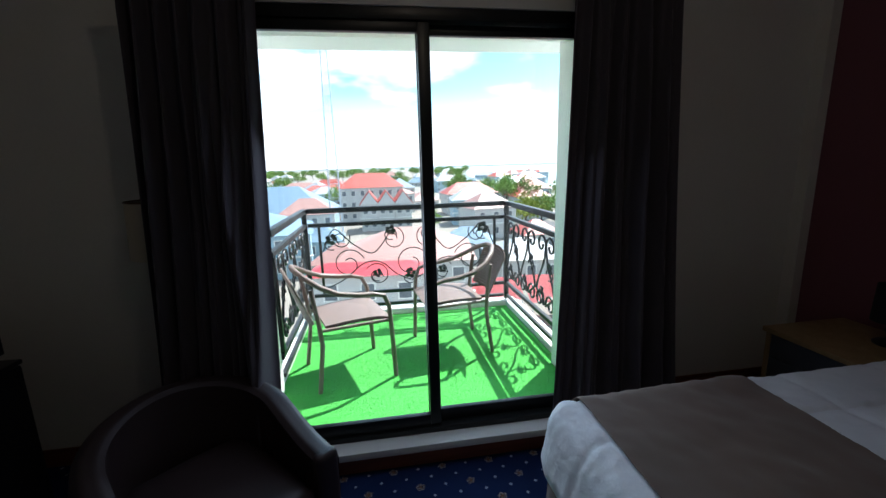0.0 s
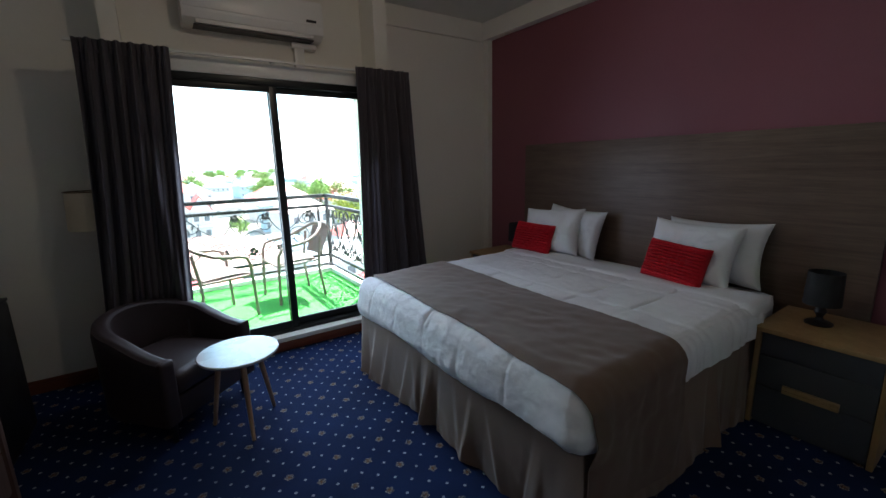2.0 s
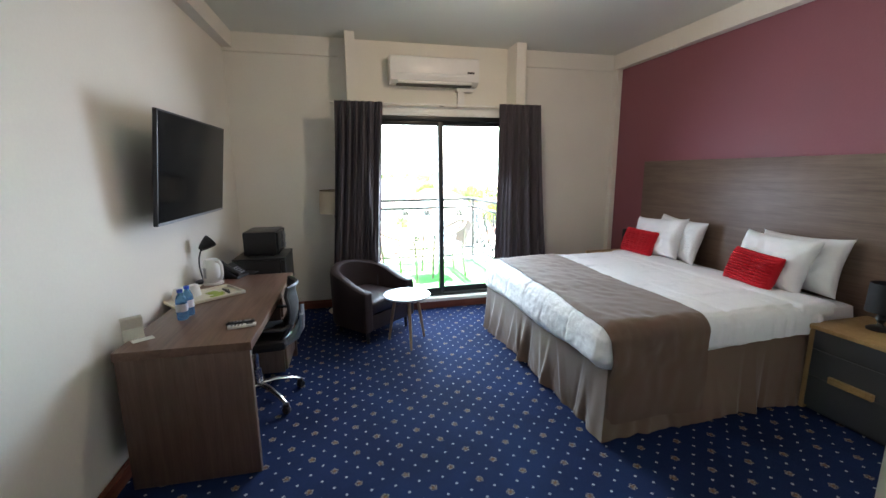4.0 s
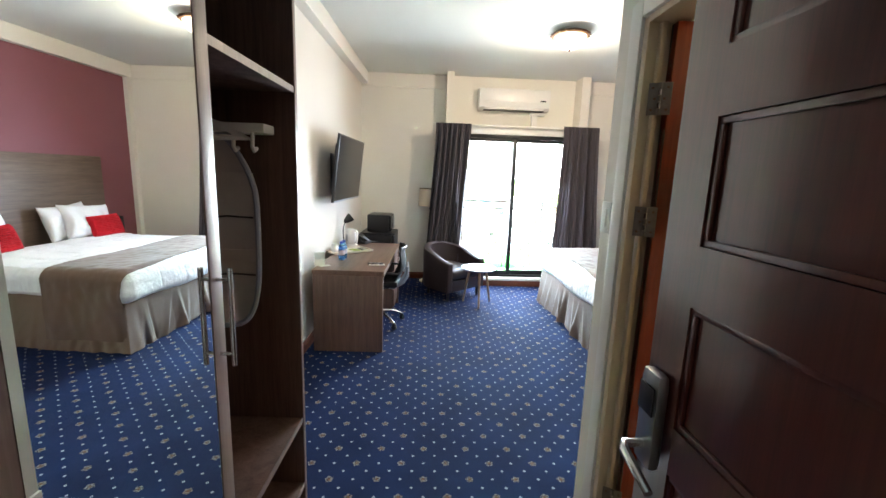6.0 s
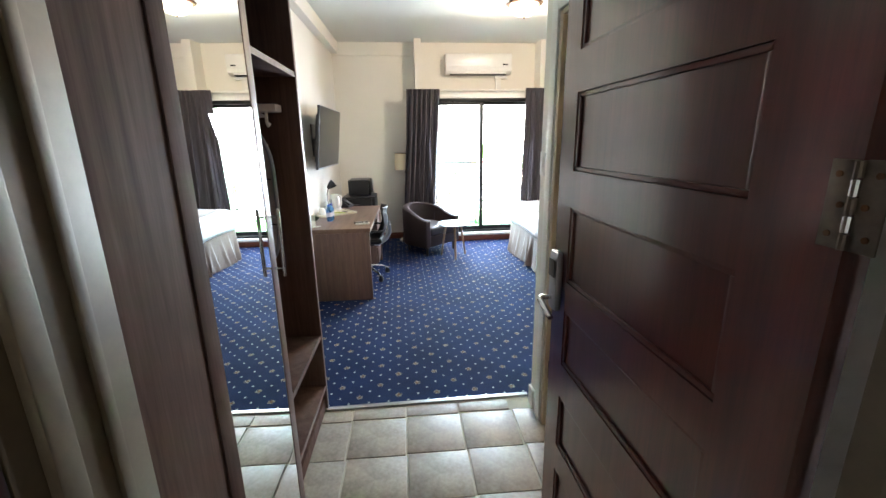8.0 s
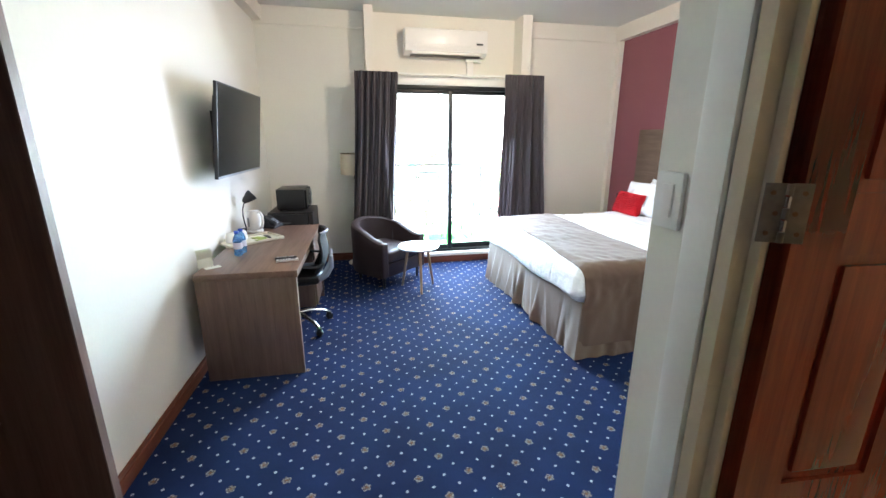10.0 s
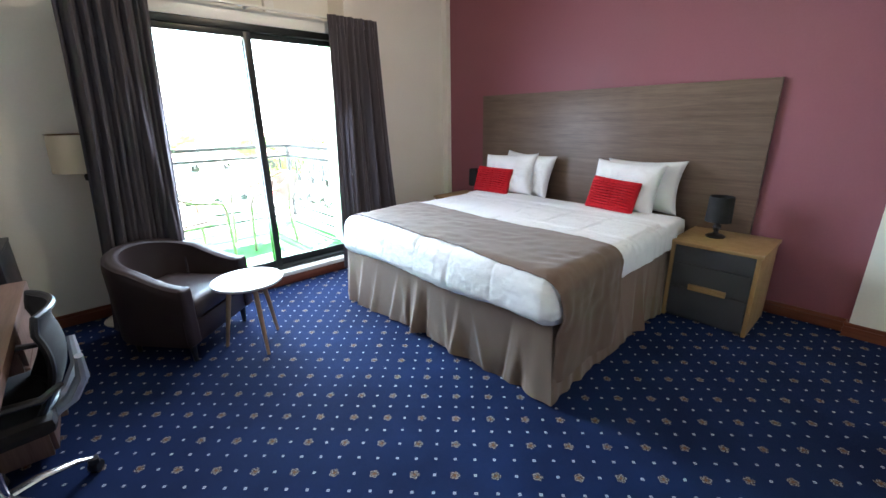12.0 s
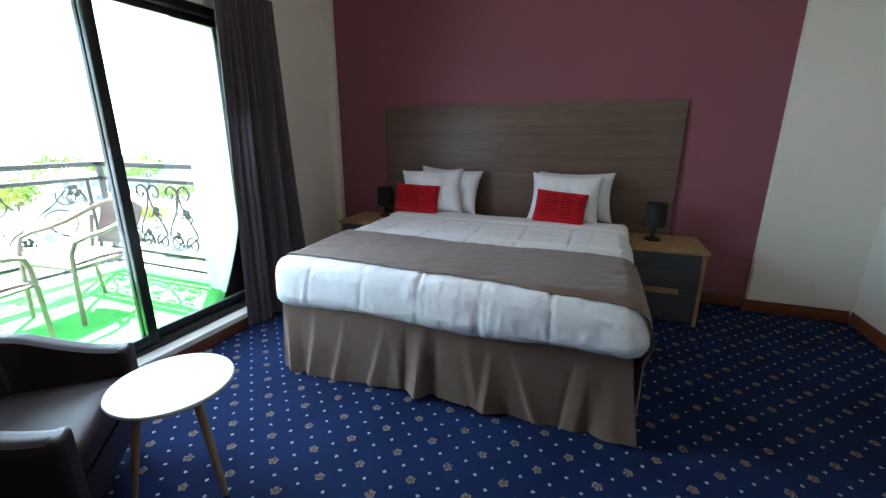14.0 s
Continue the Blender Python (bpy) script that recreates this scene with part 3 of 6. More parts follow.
# ---- air conditioner ----
def air_conditioner():
    a = thing("air_conditioner", pose(0.865, 2.979, 2.518), "white split air conditioner on the wall above the door", "air conditioner")
    prof = [(0, 0.0), (-0.12, 0.0), (-0.185, 0.035), (-0.20, 0.09), (-0.198, 0.25), (-0.17, 0.285), (0, 0.285)]

    def shell(u, v):
        k = v * (len(prof) - 1)
        i = min(int(k), len(prof) - 2)
        f = k - i
        return Vector((-0.5 + u, prof[i][0] * (1 - f) + prof[i + 1][0] * f, prof[i][1] * (1 - f) + prof[i + 1][1] * f))
    body = sheet(shell, 1, 24)
    for x in (-0.5, 0.5):
        body.faces.new([body.verts.new((x, y, z)) for y, z in prof])
    part("casing", body, PLASTIC, a)
    part("front_panel", box(-0.488, 0.488, -0.208, -0.201, 0.098, 0.268, 0.003), PLASTIC, a)
    part("air_flap", box(-0.42, 0.42, -0.178, -0.168, 0.004, 0.040, 0.003), TRIM, a)
    part("outlet_slot", box(-0.43, 0.43, -0.15, -0.03, -0.004, 0.002), BLACK, a, "dark air outlet")
    part("pipe_duct", box(0.29, 0.37, -0.06, -0.002, -0.235, -0.006, 0.006), PLASTIC, a, "white pipe cover")
    part("duct_elbow", box(0.27, 0.47, -0.07, -0.002, -0.05, -0.007, 0.006), PLASTIC, a)
    part("status_window", box(0.36, 0.44, -0.2095, -0.2082, 0.115, 0.135), BLACK, a)


air_conditioner()


# ---- bed ----
BX0, BX1, BY0, BY1 = 1.25, 3.24, 0.06, 1.95


nz = noise.noise

def quilt(p, n, seams=1.0):
    q = Vector((p.x * 2.4, p.y * 2.4, p.z * 2.4))
    d = 0.010 * nz(q) + 0.004 * nz(q * 3.1) + 0.003 * nz(q * 8) + 0.0025 * nz(q * 19)
    top = max(0.0, n.z)
    foot = max(0.0, -n.x)
    side = abs(n.y)
    seam_y = abs(((p.y - 0.06) / 0.335) % 1.0 - 0.5)
    seam_x = abs(((p.x - 1.30) / 0.40) % 1.0 - 0.5)
    groove = math.exp(-((0.5 - seam_y) / 0.035) ** 2) * (top + foot) + math.exp(-((0.5 - seam_x) / 0.035) ** 2) * (top + side) * 0.9
    d -= (0.010 - 0.005 * foot) * seams * min(1.0, groove) * (0.7 + 0.6 * nz(q * 4))
    # short upright puckers gathered along the stitched lines
    near_seam = 0.35 + 0.65 * math.exp(-((0.5 - seam_y) / 0.16) ** 2)
    patch = max(0.0, min(1.0, 0.5 + 1.6 * nz(Vector((p.y * 2.3, p.z * 3, 12)))))
    ruck = near_seam * patch * (0.010 * (0.22 - abs(nz(Vector((p.y * 21, p.z * 3.0, 1))))) + 0.007 * (0.2 - abs(nz(Vector((p.y * 37, p.z * 5, 4)))))) * foot
    ruck += 0.012 * (0.2 - abs(nz(Vector((p.x * 16, p.z * 3, 7))))) * side
    ruck += 0.0045 * (0.2 - abs(nz(Vector((p.x * 9 + 2 * p.y, p.y * 15, 3))))) * top
    d += ruck
    v = n * d
    # the foot hangs a little outwards to its hem
    v.x -= 0.035 * foot * max(0.0, min(1.0, (0.64 - p.z) / 0.2))
    if p.z < 0.47 and foot + side > 0.2:
        v.z += 0.03 * nz(Vector((p.x * 3, p.y * 3, 9)))
    # the south side hangs higher towards the pillows
    if p.y < 0.2 and p.z < 0.5 and p.x > 1.4:
        v.z += 0.10 * (p.x - 1.4) / 1.3
    # the south foot corner is pulled out and hangs lower
    k = max(0.0, 1 - math.hypot(p.x - 1.19, p.y) / 0.36)
    if p.z < 0.66:
        k *= min(1.0, (0.66 - p.z) / 0.14)
        v += Vector((-0.02, -0.04, 0.02)) * k ** 1.2
    return v


def bed():
    b = thing("bed", pose(0, 0, 0, 0, 0, 0), "made king-size bed on a taupe-skirted base against the headboard", "bed")
    part("base", box(BX0 + 0.05, BX1, BY0 + 0.04, BY1 - 0.04, 0.06, 0.40, 0.02), SKIRT, b)
    part("mattress", puff(BX0 + 0.03, BX1 - 0.01, BY0 + 0.01, BY1 - 0.01, 0.40, 0.645, 0.05, 0.08), LINEN, b, "white mattress with fitted sheet")
    rng = random.Random(11)
    # gathered valance round the foot and both long sides
    corners = [Vector((BX1 - 0.05, BY1 + 0.0, 0)), Vector((BX0 - 0.045, BY1 + 0.0, 0)), Vector((BX0, BY0 - 0.02, 0)), Vector((BX1 - 0.05, BY0 - 0.01, 0))]
    for s in range(3):
        p0, p1 = corners[s], corners[s + 1]
        along = (p1 - p0)
        length = along.length
        along.normalize()
        out = Vector((along.y, -along.x, 0)) * -1
        if out.dot((p0 + p1) / 2 - Vector((2.25, 1.0, 0))) < 0:
            out = -out
        ph = [rng.uniform(0, 6.28) for _ in range(6)]
        pleats = [length * f for f in ((0.47,) if s == 1 else (0.55,))]

        creases = [(length * (k + rng.uniform(0.2, 0.8)) / 11, rng.uniform(-0.16, 0.16), rng.uniform(0.012, 0.034), rng.uniform(0.06, 0.14)) for k in range(11)]

        def cloth(u, v, p0=p0, along=along, out=out, length=length, ph=ph, pleats=pleats, creases=creases, s=s):
            d = u * length
            fall = v ** 1.2
            wave = 0.008 * math.sin(d * 7 + ph[0]) + 0.005 * math.sin(d * 17 + ph[1])
            for q in pleats:
                w = (d - q + 0.02 * v) / 0.05
                wave += 0.060 * max(0.0, 1 - abs(w)) * (1 if s == 1 else 0.6)
                wave -= 0.022 * max(0.0, 1 - abs(abs(w) - 1.7) / 0.7)
            for q, slant, amp, wide in creases:
                w = (d - q - slant * (v - 0.5)) / wide
                wave += amp * max(0.0, 1 - abs(w if w > 0 else 3.2 * w)) * (1.0 if s < 2 else 0.4)
            wave += 0.012 * (0.2 - abs(noise.noise(Vector((d * 12 - 3 * v, v * 3, ph[5]))))) * v
            pucker = max(0.0, 1 - (length - d if s == 1 else d) / 0.30) if s > 0 else 0.0
            wave += 0.034 * pucker * math.sin(d * 46 + 2.5 * v + ph[5]) * (1 - pucker) * 2
            near = max(0.0, 1 - (length - d if s == 1 else d) / 0.16) if s > 0 else 0.0
            p = p0 + along * (d + (1 if s == 1 else -1) * near * (0.012 + 0.058 * fall)) + out * (0.012 + wave * fall * (1 - near) + 0.03 * fall + 0.028 * near * fall)
            hem = 0.012 + 0.012 * math.sin(d * 5 + ph[3])
            top = 0.43 + (0.11 * u if s == 2 else 0.0)
            return Vector((p.x, p.y, top + (hem - top) * v))
        part("valance", sheet(cloth, int(length / 0.008), 26, 0.003), SKIRT, b, "pleated taupe bed skirt")
    part("comforter", puff(1.185, 2.86, -0.005, 2.02, 0.405, 0.70, 0.098, 0.0105, quilt), LINEN, b, "white quilted comforter")

    nz = noise.noise

    def turn_down(p, n):
        q = Vector((p.x * 5, p.y * 3, p.z * 5))
        return n * (0.012 * nz(q))
    part("turned_sheet", puff(2.62, 2.93, 0.0, 2.0, 0.60, 0.708, 0.045, 0.03, turn_down), LINEN, b, "white sheet folded back")
    return b


bed()


def bed_runner():
    r = 0.098
    y0, y1, zt, zn, zs = -0.005, 2.02, 0.70, 0.50, 0.11
    path = []
    for k in range(12):
        path.append((y1 - r, zn + (zt - r - zn) * k / 11, 0.0))
    for k in range(1, 9):
        path.append((y1 - r, zt - r, math.pi / 2 * k / 8))
    for k in range(1, 46):
        path.append((y1 - r + (y0 + r - y1 + r) * k / 46, zt - r, math.pi / 2))
    for k in range(0, 9):
        path.append((y0 + r, zt - r, math.pi / 2 * (1 + k / 8)))
    for k in range(1, 24):
        path.append((y0 + r, zt - r + (zs - zt + r) * k / 23, math.pi))

    def cloth(u, v):
        i = v * (len(path) - 1)
        k = min(int(i), len(path) - 2)
        f = i - k
        cy, cz, a = [path[k][m] * (1 - f) + path[k + 1][m] * f for m in range(3)]
        n = Vector((0, math.cos(a), math.sin(a)))
        x = 1.208 + 0.682 * u + 0.045 * cy * (1 - 0.5 * u) + 0.02 * noise.noise(Vector((0, cy * 2, u)))
        p = Vector((x, cy, cz)) + n * r
        over = min(0.09, max(0.0, 1.283 - x))
        p.z -= max(0.0, n.z) * (r - math.sqrt(r * r - over * over))
        lift = n * quilt(p, n, 0.12).dot(n)
        free = min(1.0, max(0.0, (0.50 - p.z) / 0.1))
        lift *= 1 - free
        q = Vector((x * 5, p.y * 5, p.z * 5))
        edge = 0.003 * noise.noise(q) + 0.002 * noise.noise(q * 2.9) + 0.007 * (0.2 - abs(noise.noise(Vector((x * 11 + 3 * p.y, p.y * 6, 5)))))
        out = 0.010 + edge + free * (0.002 + 0.010 * math.sin(u * 9) + 0.012 * (0.2 - abs(noise.noise(Vector((u * 6, p.z * 3, 2))))))
        return p + lift + n * out
    part_ob = solid("bed_runner", sheet(cloth, 34, 170, 0.003), RUNNER, "brown cloth bed runner across the white comforter", "bed runner")
    return part_ob


bed_runner()


def pillow_mesh(w, h, t, seed, rib=0.0, ear=0.11):
    rng = random.Random(seed)
    o = Vector((rng.uniform(0, 50), rng.uniform(0, 50), 0))
    bm = bmesh.new()
    n = 72 if rib else 44
    for side in (1, -1):
        g = []
        for i in range(n + 1):
            row = []
            for j in range(n + 1):
                u, v = 2 * i / n - 1, 2 * j / n - 1
                e = max(0.0, (1 - u ** 4) * (1 - v ** 4))
                z = side * t / 2 * e ** 0.5
                pin = 1 - ear * (1 - u * u) * v * v - 0.0
                pinv = 1 - ear * (1 - v * v) * u * u
                p = Vector((u * w / 2 * pinv, v * h / 2 * pin, z))
                p.z += side * e * 0.026 * noise.noise(p * 6 + o) + side * e * (0.012 * noise.noise(p * 17 + o) + 0.006 * abs(noise.noise(p * 38 + o)))
                if rib:
                    p.z += side * e * rib * (abs(math.sin(v * 19)) - 0.5 + 0.6 * noise.noise(Vector((p.x * 45, p.y * 18, 0))))
                row.append(bm.verts.new(p))
            g.append(row)
        for i in range(n):
            for j in range(n):
                bm.faces.new((g[i][j], g[i + 1][j], g[i + 1][j + 1], g[i][j + 1]))
    bmesh.ops.remove_doubles(bm, verts=bm.verts, dist=0.0015)
    return bm


def lay(x, y, z, lean, yaw=0.0, roll=0.0):
    """A pose that stands a pillow up, its width along y, leaning back towards the headboard."""
    return pose(x, y, z, 0, 0, yaw) @ pose(0, 0, 0, 0, lean, 0) @ Matrix(((0, 0, -1, 0), (-1, 0, 0, 0), (0, 1, 0, 0), (0, 0, 0, 1))) @ pose(0, 0, 0, 0, 0, roll)


for k, (x, y, lean, yaw, roll) in enumerate([(3.12, 1.60, 16, -4, -3), (3.13, 0.44, 16, 0, 1)]):
    solid("pillow", pillow_mesh(0.64, 0.43, 0.16, 20 + k), LINEN, "white pillow leaning on the headboard behind another", "pillow", "white pillows on the bed", m=lay(x, y, 0.875, lean, yaw, roll))
for k, (x, y, lean, yaw, roll) in enumerate([(2.97, 1.71, 22, 9, 3), (2.97, 0.51, 22, -2, -1)]):
    solid("pillow", pillow_mesh(0.59, 0.43, 0.18, 30 + k), LINEN, "plump white pillow standing in front of another", "pillow", "white pillows on the bed", m=lay(x, y, 0.875, lean, yaw, roll))
for k, (x, y, yaw, roll) in enumerate([(2.83, 1.80, 7, -2), (2.82, 0.53, -3, -4)]):
    solid("cushion", pillow_mesh(0.41, 0.265, 0.14, 40 + k, 0.026, 0.04), RED_CLOTH, "bright red ribbed oblong cushion against a pillow", "cushion", "red cushions on the bed", m=lay(x, y, 0.822, 20, yaw, roll))

headboard = thing("headboard", pose(3.28, 1.02, 0), "wide walnut laminate headboard panel fixed to the burgundy wall", "headboard")
part("panel", box(-0.018, 0.018, -1.363, 1.315, 0.30, 1.662, 0.002), HEAD, headboard)


# ---- nightstands and lamps ----
def nightstand():
    s = thing("nightstand", pose(2.955, -0.265, 0), "light oak nightstand with slate grey drawer fronts", "nightstand", "nightstands beside the bed")
    part("side_panel", box(-0.25, 0.25, -0.265, -0.240, 0.0, 0.556, 0.002), OAK, s)
    part("side_panel", box(-0.25, 0.25, 0.240, 0.265, 0.0, 0.556, 0.002), OAK, s)
    part("top", box(-0.265, 0.265, -0.278, 0.278, 0.5565, 0.582, 0.003), OAK, s)
    part("back", box(0.235, 0.25, -0.239, 0.239, 0.02, 0.556), OAK, s)
    part("plinth", box(-0.215, -0.20, -0.239, 0.239, 0.0, 0.055), GREY, s)
    for z0, z1 in ((0.425, 0.552), (0.245, 0.421), (0.03, 0.241)):
        part("drawer_front", box(-0.246, -0.228, -0.237, 0.237, z0, z1, 0.002), GREY, s, "slate grey drawer front")
        part("drawer_box", box(-0.228, 0.20, -0.22, 0.22, z0 + 0.01, z1 - 0.03), OAK, s)
    for z in (0.268, 0.247):
        part("handle", box(-0.268, -0.2465, -0.115, 0.115, z - 0.003, z + 0.017, 0.003), OAK, s, "oak strip handle")
    return s


ns = nightstand()
copy_thing(ns, pose(2.975, 2.315, 0))


def table_lamp():
    p = thing("table_lamp", pose(2.985, -0.19, 0.5825), "small black table lamp with a drum shade on a nightstand", "table lamp", "bedside lamps")
    part("foot", lathe([(0.0, 0.0), (0.062, 0.0), (0.064, 0.008), (0.05, 0.018), (0.022, 0.026), (0.014, 0.04), (0.02, 0.056), (0.028, 0.07), (0.024, 0.088), (0.012, 0.1), (0.0095, 0.13), (0.0, 0.13)]), BLACK, p, "glossy black turned foot")
    part("shade", sheet(lambda u, v: Vector(((0.083 - 0.006 * v) * math.cos(2 * math.pi * u), (0.083 - 0.006 * v) * math.sin(2 * math.pi * u), 0.115 + 0.18 * v)), 36, 2, 0.003), BLACK_MATT, p, "black cloth drum shade")
    part("socket", lathe([(0.0, 0.13), (0.017, 0.13), (0.017, 0.17), (0.0, 0.17)], 14), BLACK, p)
    part("bulb", lathe([(0.0, 0.17), (0.014, 0.172), (0.026, 0.205), (0.02, 0.228), (0.0, 0.236)], 14), PLASTIC, p)
    return p


tl = table_lamp()
copy_thing(tl, pose(3.07, 2.26, 0.5825))


# ---- tub armchair ----
def armchair():
    c = thing("armchair", pose(0.0, 2.14, 0, 0, 0, -49), "dark brown leatherette tub armchair beside the curtain", "armchair")
    # the chair's own front looks along +x
    R, T = 0.335, 0.085

    def arc(a):
        # half circle at the back, straight arms towards the front
        if a < 0.28:
            return Vector((0.30 - 0.33 * a / 0.28, -R, 0)), Vector((0, -1, 0))
        if a > 0.72:
            return Vector((-0.03 + 0.33 * (a - 0.72) / 0.28, R, 0)), Vector((0, 1, 0))
        t = (a - 0.28) / 0.44 * math.pi
        d = Vector((-math.sin(t), -math.cos(t), 0))
        return Vector((-0.03, 0, 0)) + d * R, d

    def height(a):
        k = min(1.0, max(0.0, (0.5 - abs(a - 0.5)) / 0.5))
        s = k * k * (3 - 2 * k)
        return 0.505 + 0.17 * s

    def shell(u, v):
        p, n = arc(u)
        h = height(u)
        prof = [(0.0, 0.125), (0.0, 0.2), (0.004, 0.35), (0.008, h - 0.05), (0.0, h - 0.012), (-0.02, h), (-T + 0.02, h), (-T, h - 0.014), (-T + 0.004, h - 0.06), (-T - 0.002, 0.30), (-T, 0.13)]
        i = v * (len(prof) - 1)
        k = min(int(i), len(prof) - 2)
        f = i - k
        o, z = prof[k][0] * (1 - f) + prof[k + 1][0] * f, prof[k][1] * (1 - f) + prof[k + 1][1] * f
        return p + n * o + Vector((0, 0, z))
    bm = sheet(shell, 60, 30)
    part("tub_shell", bm, LEATHER, c)
    for s in (-1, 1):
        part("arm_front", puff(0.262, 0.312, s * 0.294 - 0.0455, s * 0.294 + 0.0455, 0.127, 0.506, 0.022, 0.012), LEATHER, c)
    part("seat_cushion", puff(-0.24, 0.305, -0.248, 0.248, 0.27, 0.395, 0.04, 0.035, lambda p, n: Vector((0, 0, 0.014 * max(0, n.z) * (1 - (p.y / 0.25) ** 2)))), LEATHER, c)
    part("seat_base", box(-0.22, 0.296, -0.248, 0.248, 0.125, 0.272, 0.012), LEATHER, c)
    for x, y in ((0.25, -0.27), (0.25, 0.27), (-0.20, -0.20), (-0.20, 0.20)):
        part("leg", lathe([(0.0, 0.0), (0.013, 0.0), (0.022, 0.127), (0.0, 0.127)], 14, pose(x, y, 0)), BLACK, c, "short black leg")


armchair()


def side_table():
    t = thing("side_table", pose(0.326, 1.718, 0), "small round white-topped table on three splayed beech legs", "side table")
    part("tabletop", lathe([(0.0, 0.449), (0.205, 0.449), (0.214, 0.456), (0.217, 0.463), (0.214, 0.470), (0.0, 0.472)], 56), TABLE_TOP, t, "white laminate round top")
    for a in (29, 149, 269):
        d = Vector((math.cos(radians(a)), math.sin(radians(a)), 0))
        part("leg", tube([d * 0.195 + Vector((0, 0, 0.0)), d * 0.16 + Vector((0, 0, 0.2)), d * 0.115 + Vector((0, 0, 0.447))], [0.010, 0.0135, 0.017], 12), OAK_LEG, t, "tapered beech leg")
    part("spider", lathe([(0.0, 0.432), (0.13, 0.432), (0.13, 0.4485), (0.0, 0.4485)], 24), OAK_LEG, t)


side_table()


def floor_lamp():
    f = thing("floor_lamp", pose(-0.27, 2.80, 0), "floor lamp with a cream drum shade half behind the curtain", "floor lamp")
    part("foot", lathe([(0.0, 0.0), (0.145, 0.0), (0.15, 0.012), (0.13, 0.026), (0.02, 0.032), (0.0, 0.032)], 36), SHADE_CREAM, f, "pale round foot")
    part("pole", lathe([(0.011, 0.03), (0.011, 1.15), (0.0, 1.15)], 12), BRONZE, f)
    part("knuckle", lathe([(0.0, 1.06), (0.028, 1.07), (0.03, 1.1), (0.014, 1.13), (0.0, 1.13)], 16), BLACK, f)
    part("shade", sheet(lambda u, v: Vector(((0.185 - 0.012 * v) * math.cos(2 * math.pi * u), (0.185 - 0.012 * v) * math.sin(2 * math.pi * u), 1.13 + 0.245 * v)), 44, 2, 0.003), SHADE_CREAM, f, "cream cloth drum shade")
    part("shade_ring", tube([Vector((0.174 * math.cos(a * math.pi / 18), 0.174 * math.sin(a * math.pi / 18), 1.377)) for a in range(37)], 0.004, 6), BRONZE, f)


floor_lamp()


# ---- desk and what stands on it ----
TOP = 0.738


def desk():
    d = thing("desk", west(0.39, 1.39), "long walnut laminate desk with solid end panels along the wall", "desk")
    part("desktop", box(-0.31, 0.31, -0.745, 0.745, 0.693, TOP, 0.002), DESK_H, d)
    part("end_panel", box(-0.305, 0.30, -0.742, -0.705, 0.0, 0.6925, 0.002), DESK_V, d)
    part("end_panel", box(-0.305, 0.30, 0.705, 0.742, 0.0, 0.6925, 0.002), DESK_V, d)
    part("back_panel", box(-0.29, -0.272, -0.704, 0.704, 0.18, 0.6925), DESK_V, d)
    ped = part("pedestal", box(-0.25, 0.27, 0.29, 0.704, 0.06, 0.6925, 0.002), DESK_V, d)
    for z0, z1 in ((0.50, 0.685), (0.29, 0.49), (0.08, 0.28)):
        part("drawer", box(0.271, 0.289, 0.295, 0.70, z0, z1, 0.002), DESK_V, ped)


desk()


def minibar():
    f = thing("mini_fridge", west(0.335, 2.62), "black mini fridge standing beyond the desk", "fridge")
    part("cabinet", box(-0.17, 0.225, -0.23, 0.25, 0.02, 0.800, 0.012), BLACK, f)
    part("fridge_door", box(0.228, 0.268, -0.228, 0.248, 0.03, 0.798, 0.01), BLACK, f)
    part("top_lid", box(-0.175, 0.270, -0.233, 0.253, 0.801, 0.820, 0.006), BLACK, f)
    for x in (-0.13, 0.18):
        for y in (-0.19, 0.2):
            part("foot", lathe([(0.0, 0.0), (0.016, 0.0), (0.016, 0.02), (0.0, 0.02)], 10, pose(x, y, 0)), BLACK, f)
    m = thing("microwave", west(0.355, 2.68, 0.8205), "black compact microwave oven on top of the fridge", "microwave")
    part("casing", box(-0.115, 0.165, -0.19, 0.21, 0.012, 0.222, 0.008), BLACK, m)
    dr = part("microwave_door", box(0.166, 0.186, -0.188, 0.10, 0.016, 0.212, 0.004), SCREEN, m)
    part("door_handle", box(0.187, 0.205, 0.07, 0.088, 0.03, 0.195, 0.004), STEEL, dr)
    part("control_panel", box(0.166, 0.183, 0.104, 0.208, 0.016, 0.212, 0.004), BLACK, m)
    for z in (0.06, 0.14):
        part("knob", lathe([(0.0, 0.0), (0.018, 0.0), (0.016, 0.014), (0.0, 0.014)], 16, pose(0.183, 0.156, z, 0, 90, 0)), STEEL, m)
    for x in (-0.09, 0.13):
        for y in (-0.16, 0.17):
            part("foot", lathe([(0.0, 0.0), (0.012, 0.0), (0.012, 0.013), (0.0, 0.013)], 10, pose(x, y, 0)), BLACK, m)


minibar()


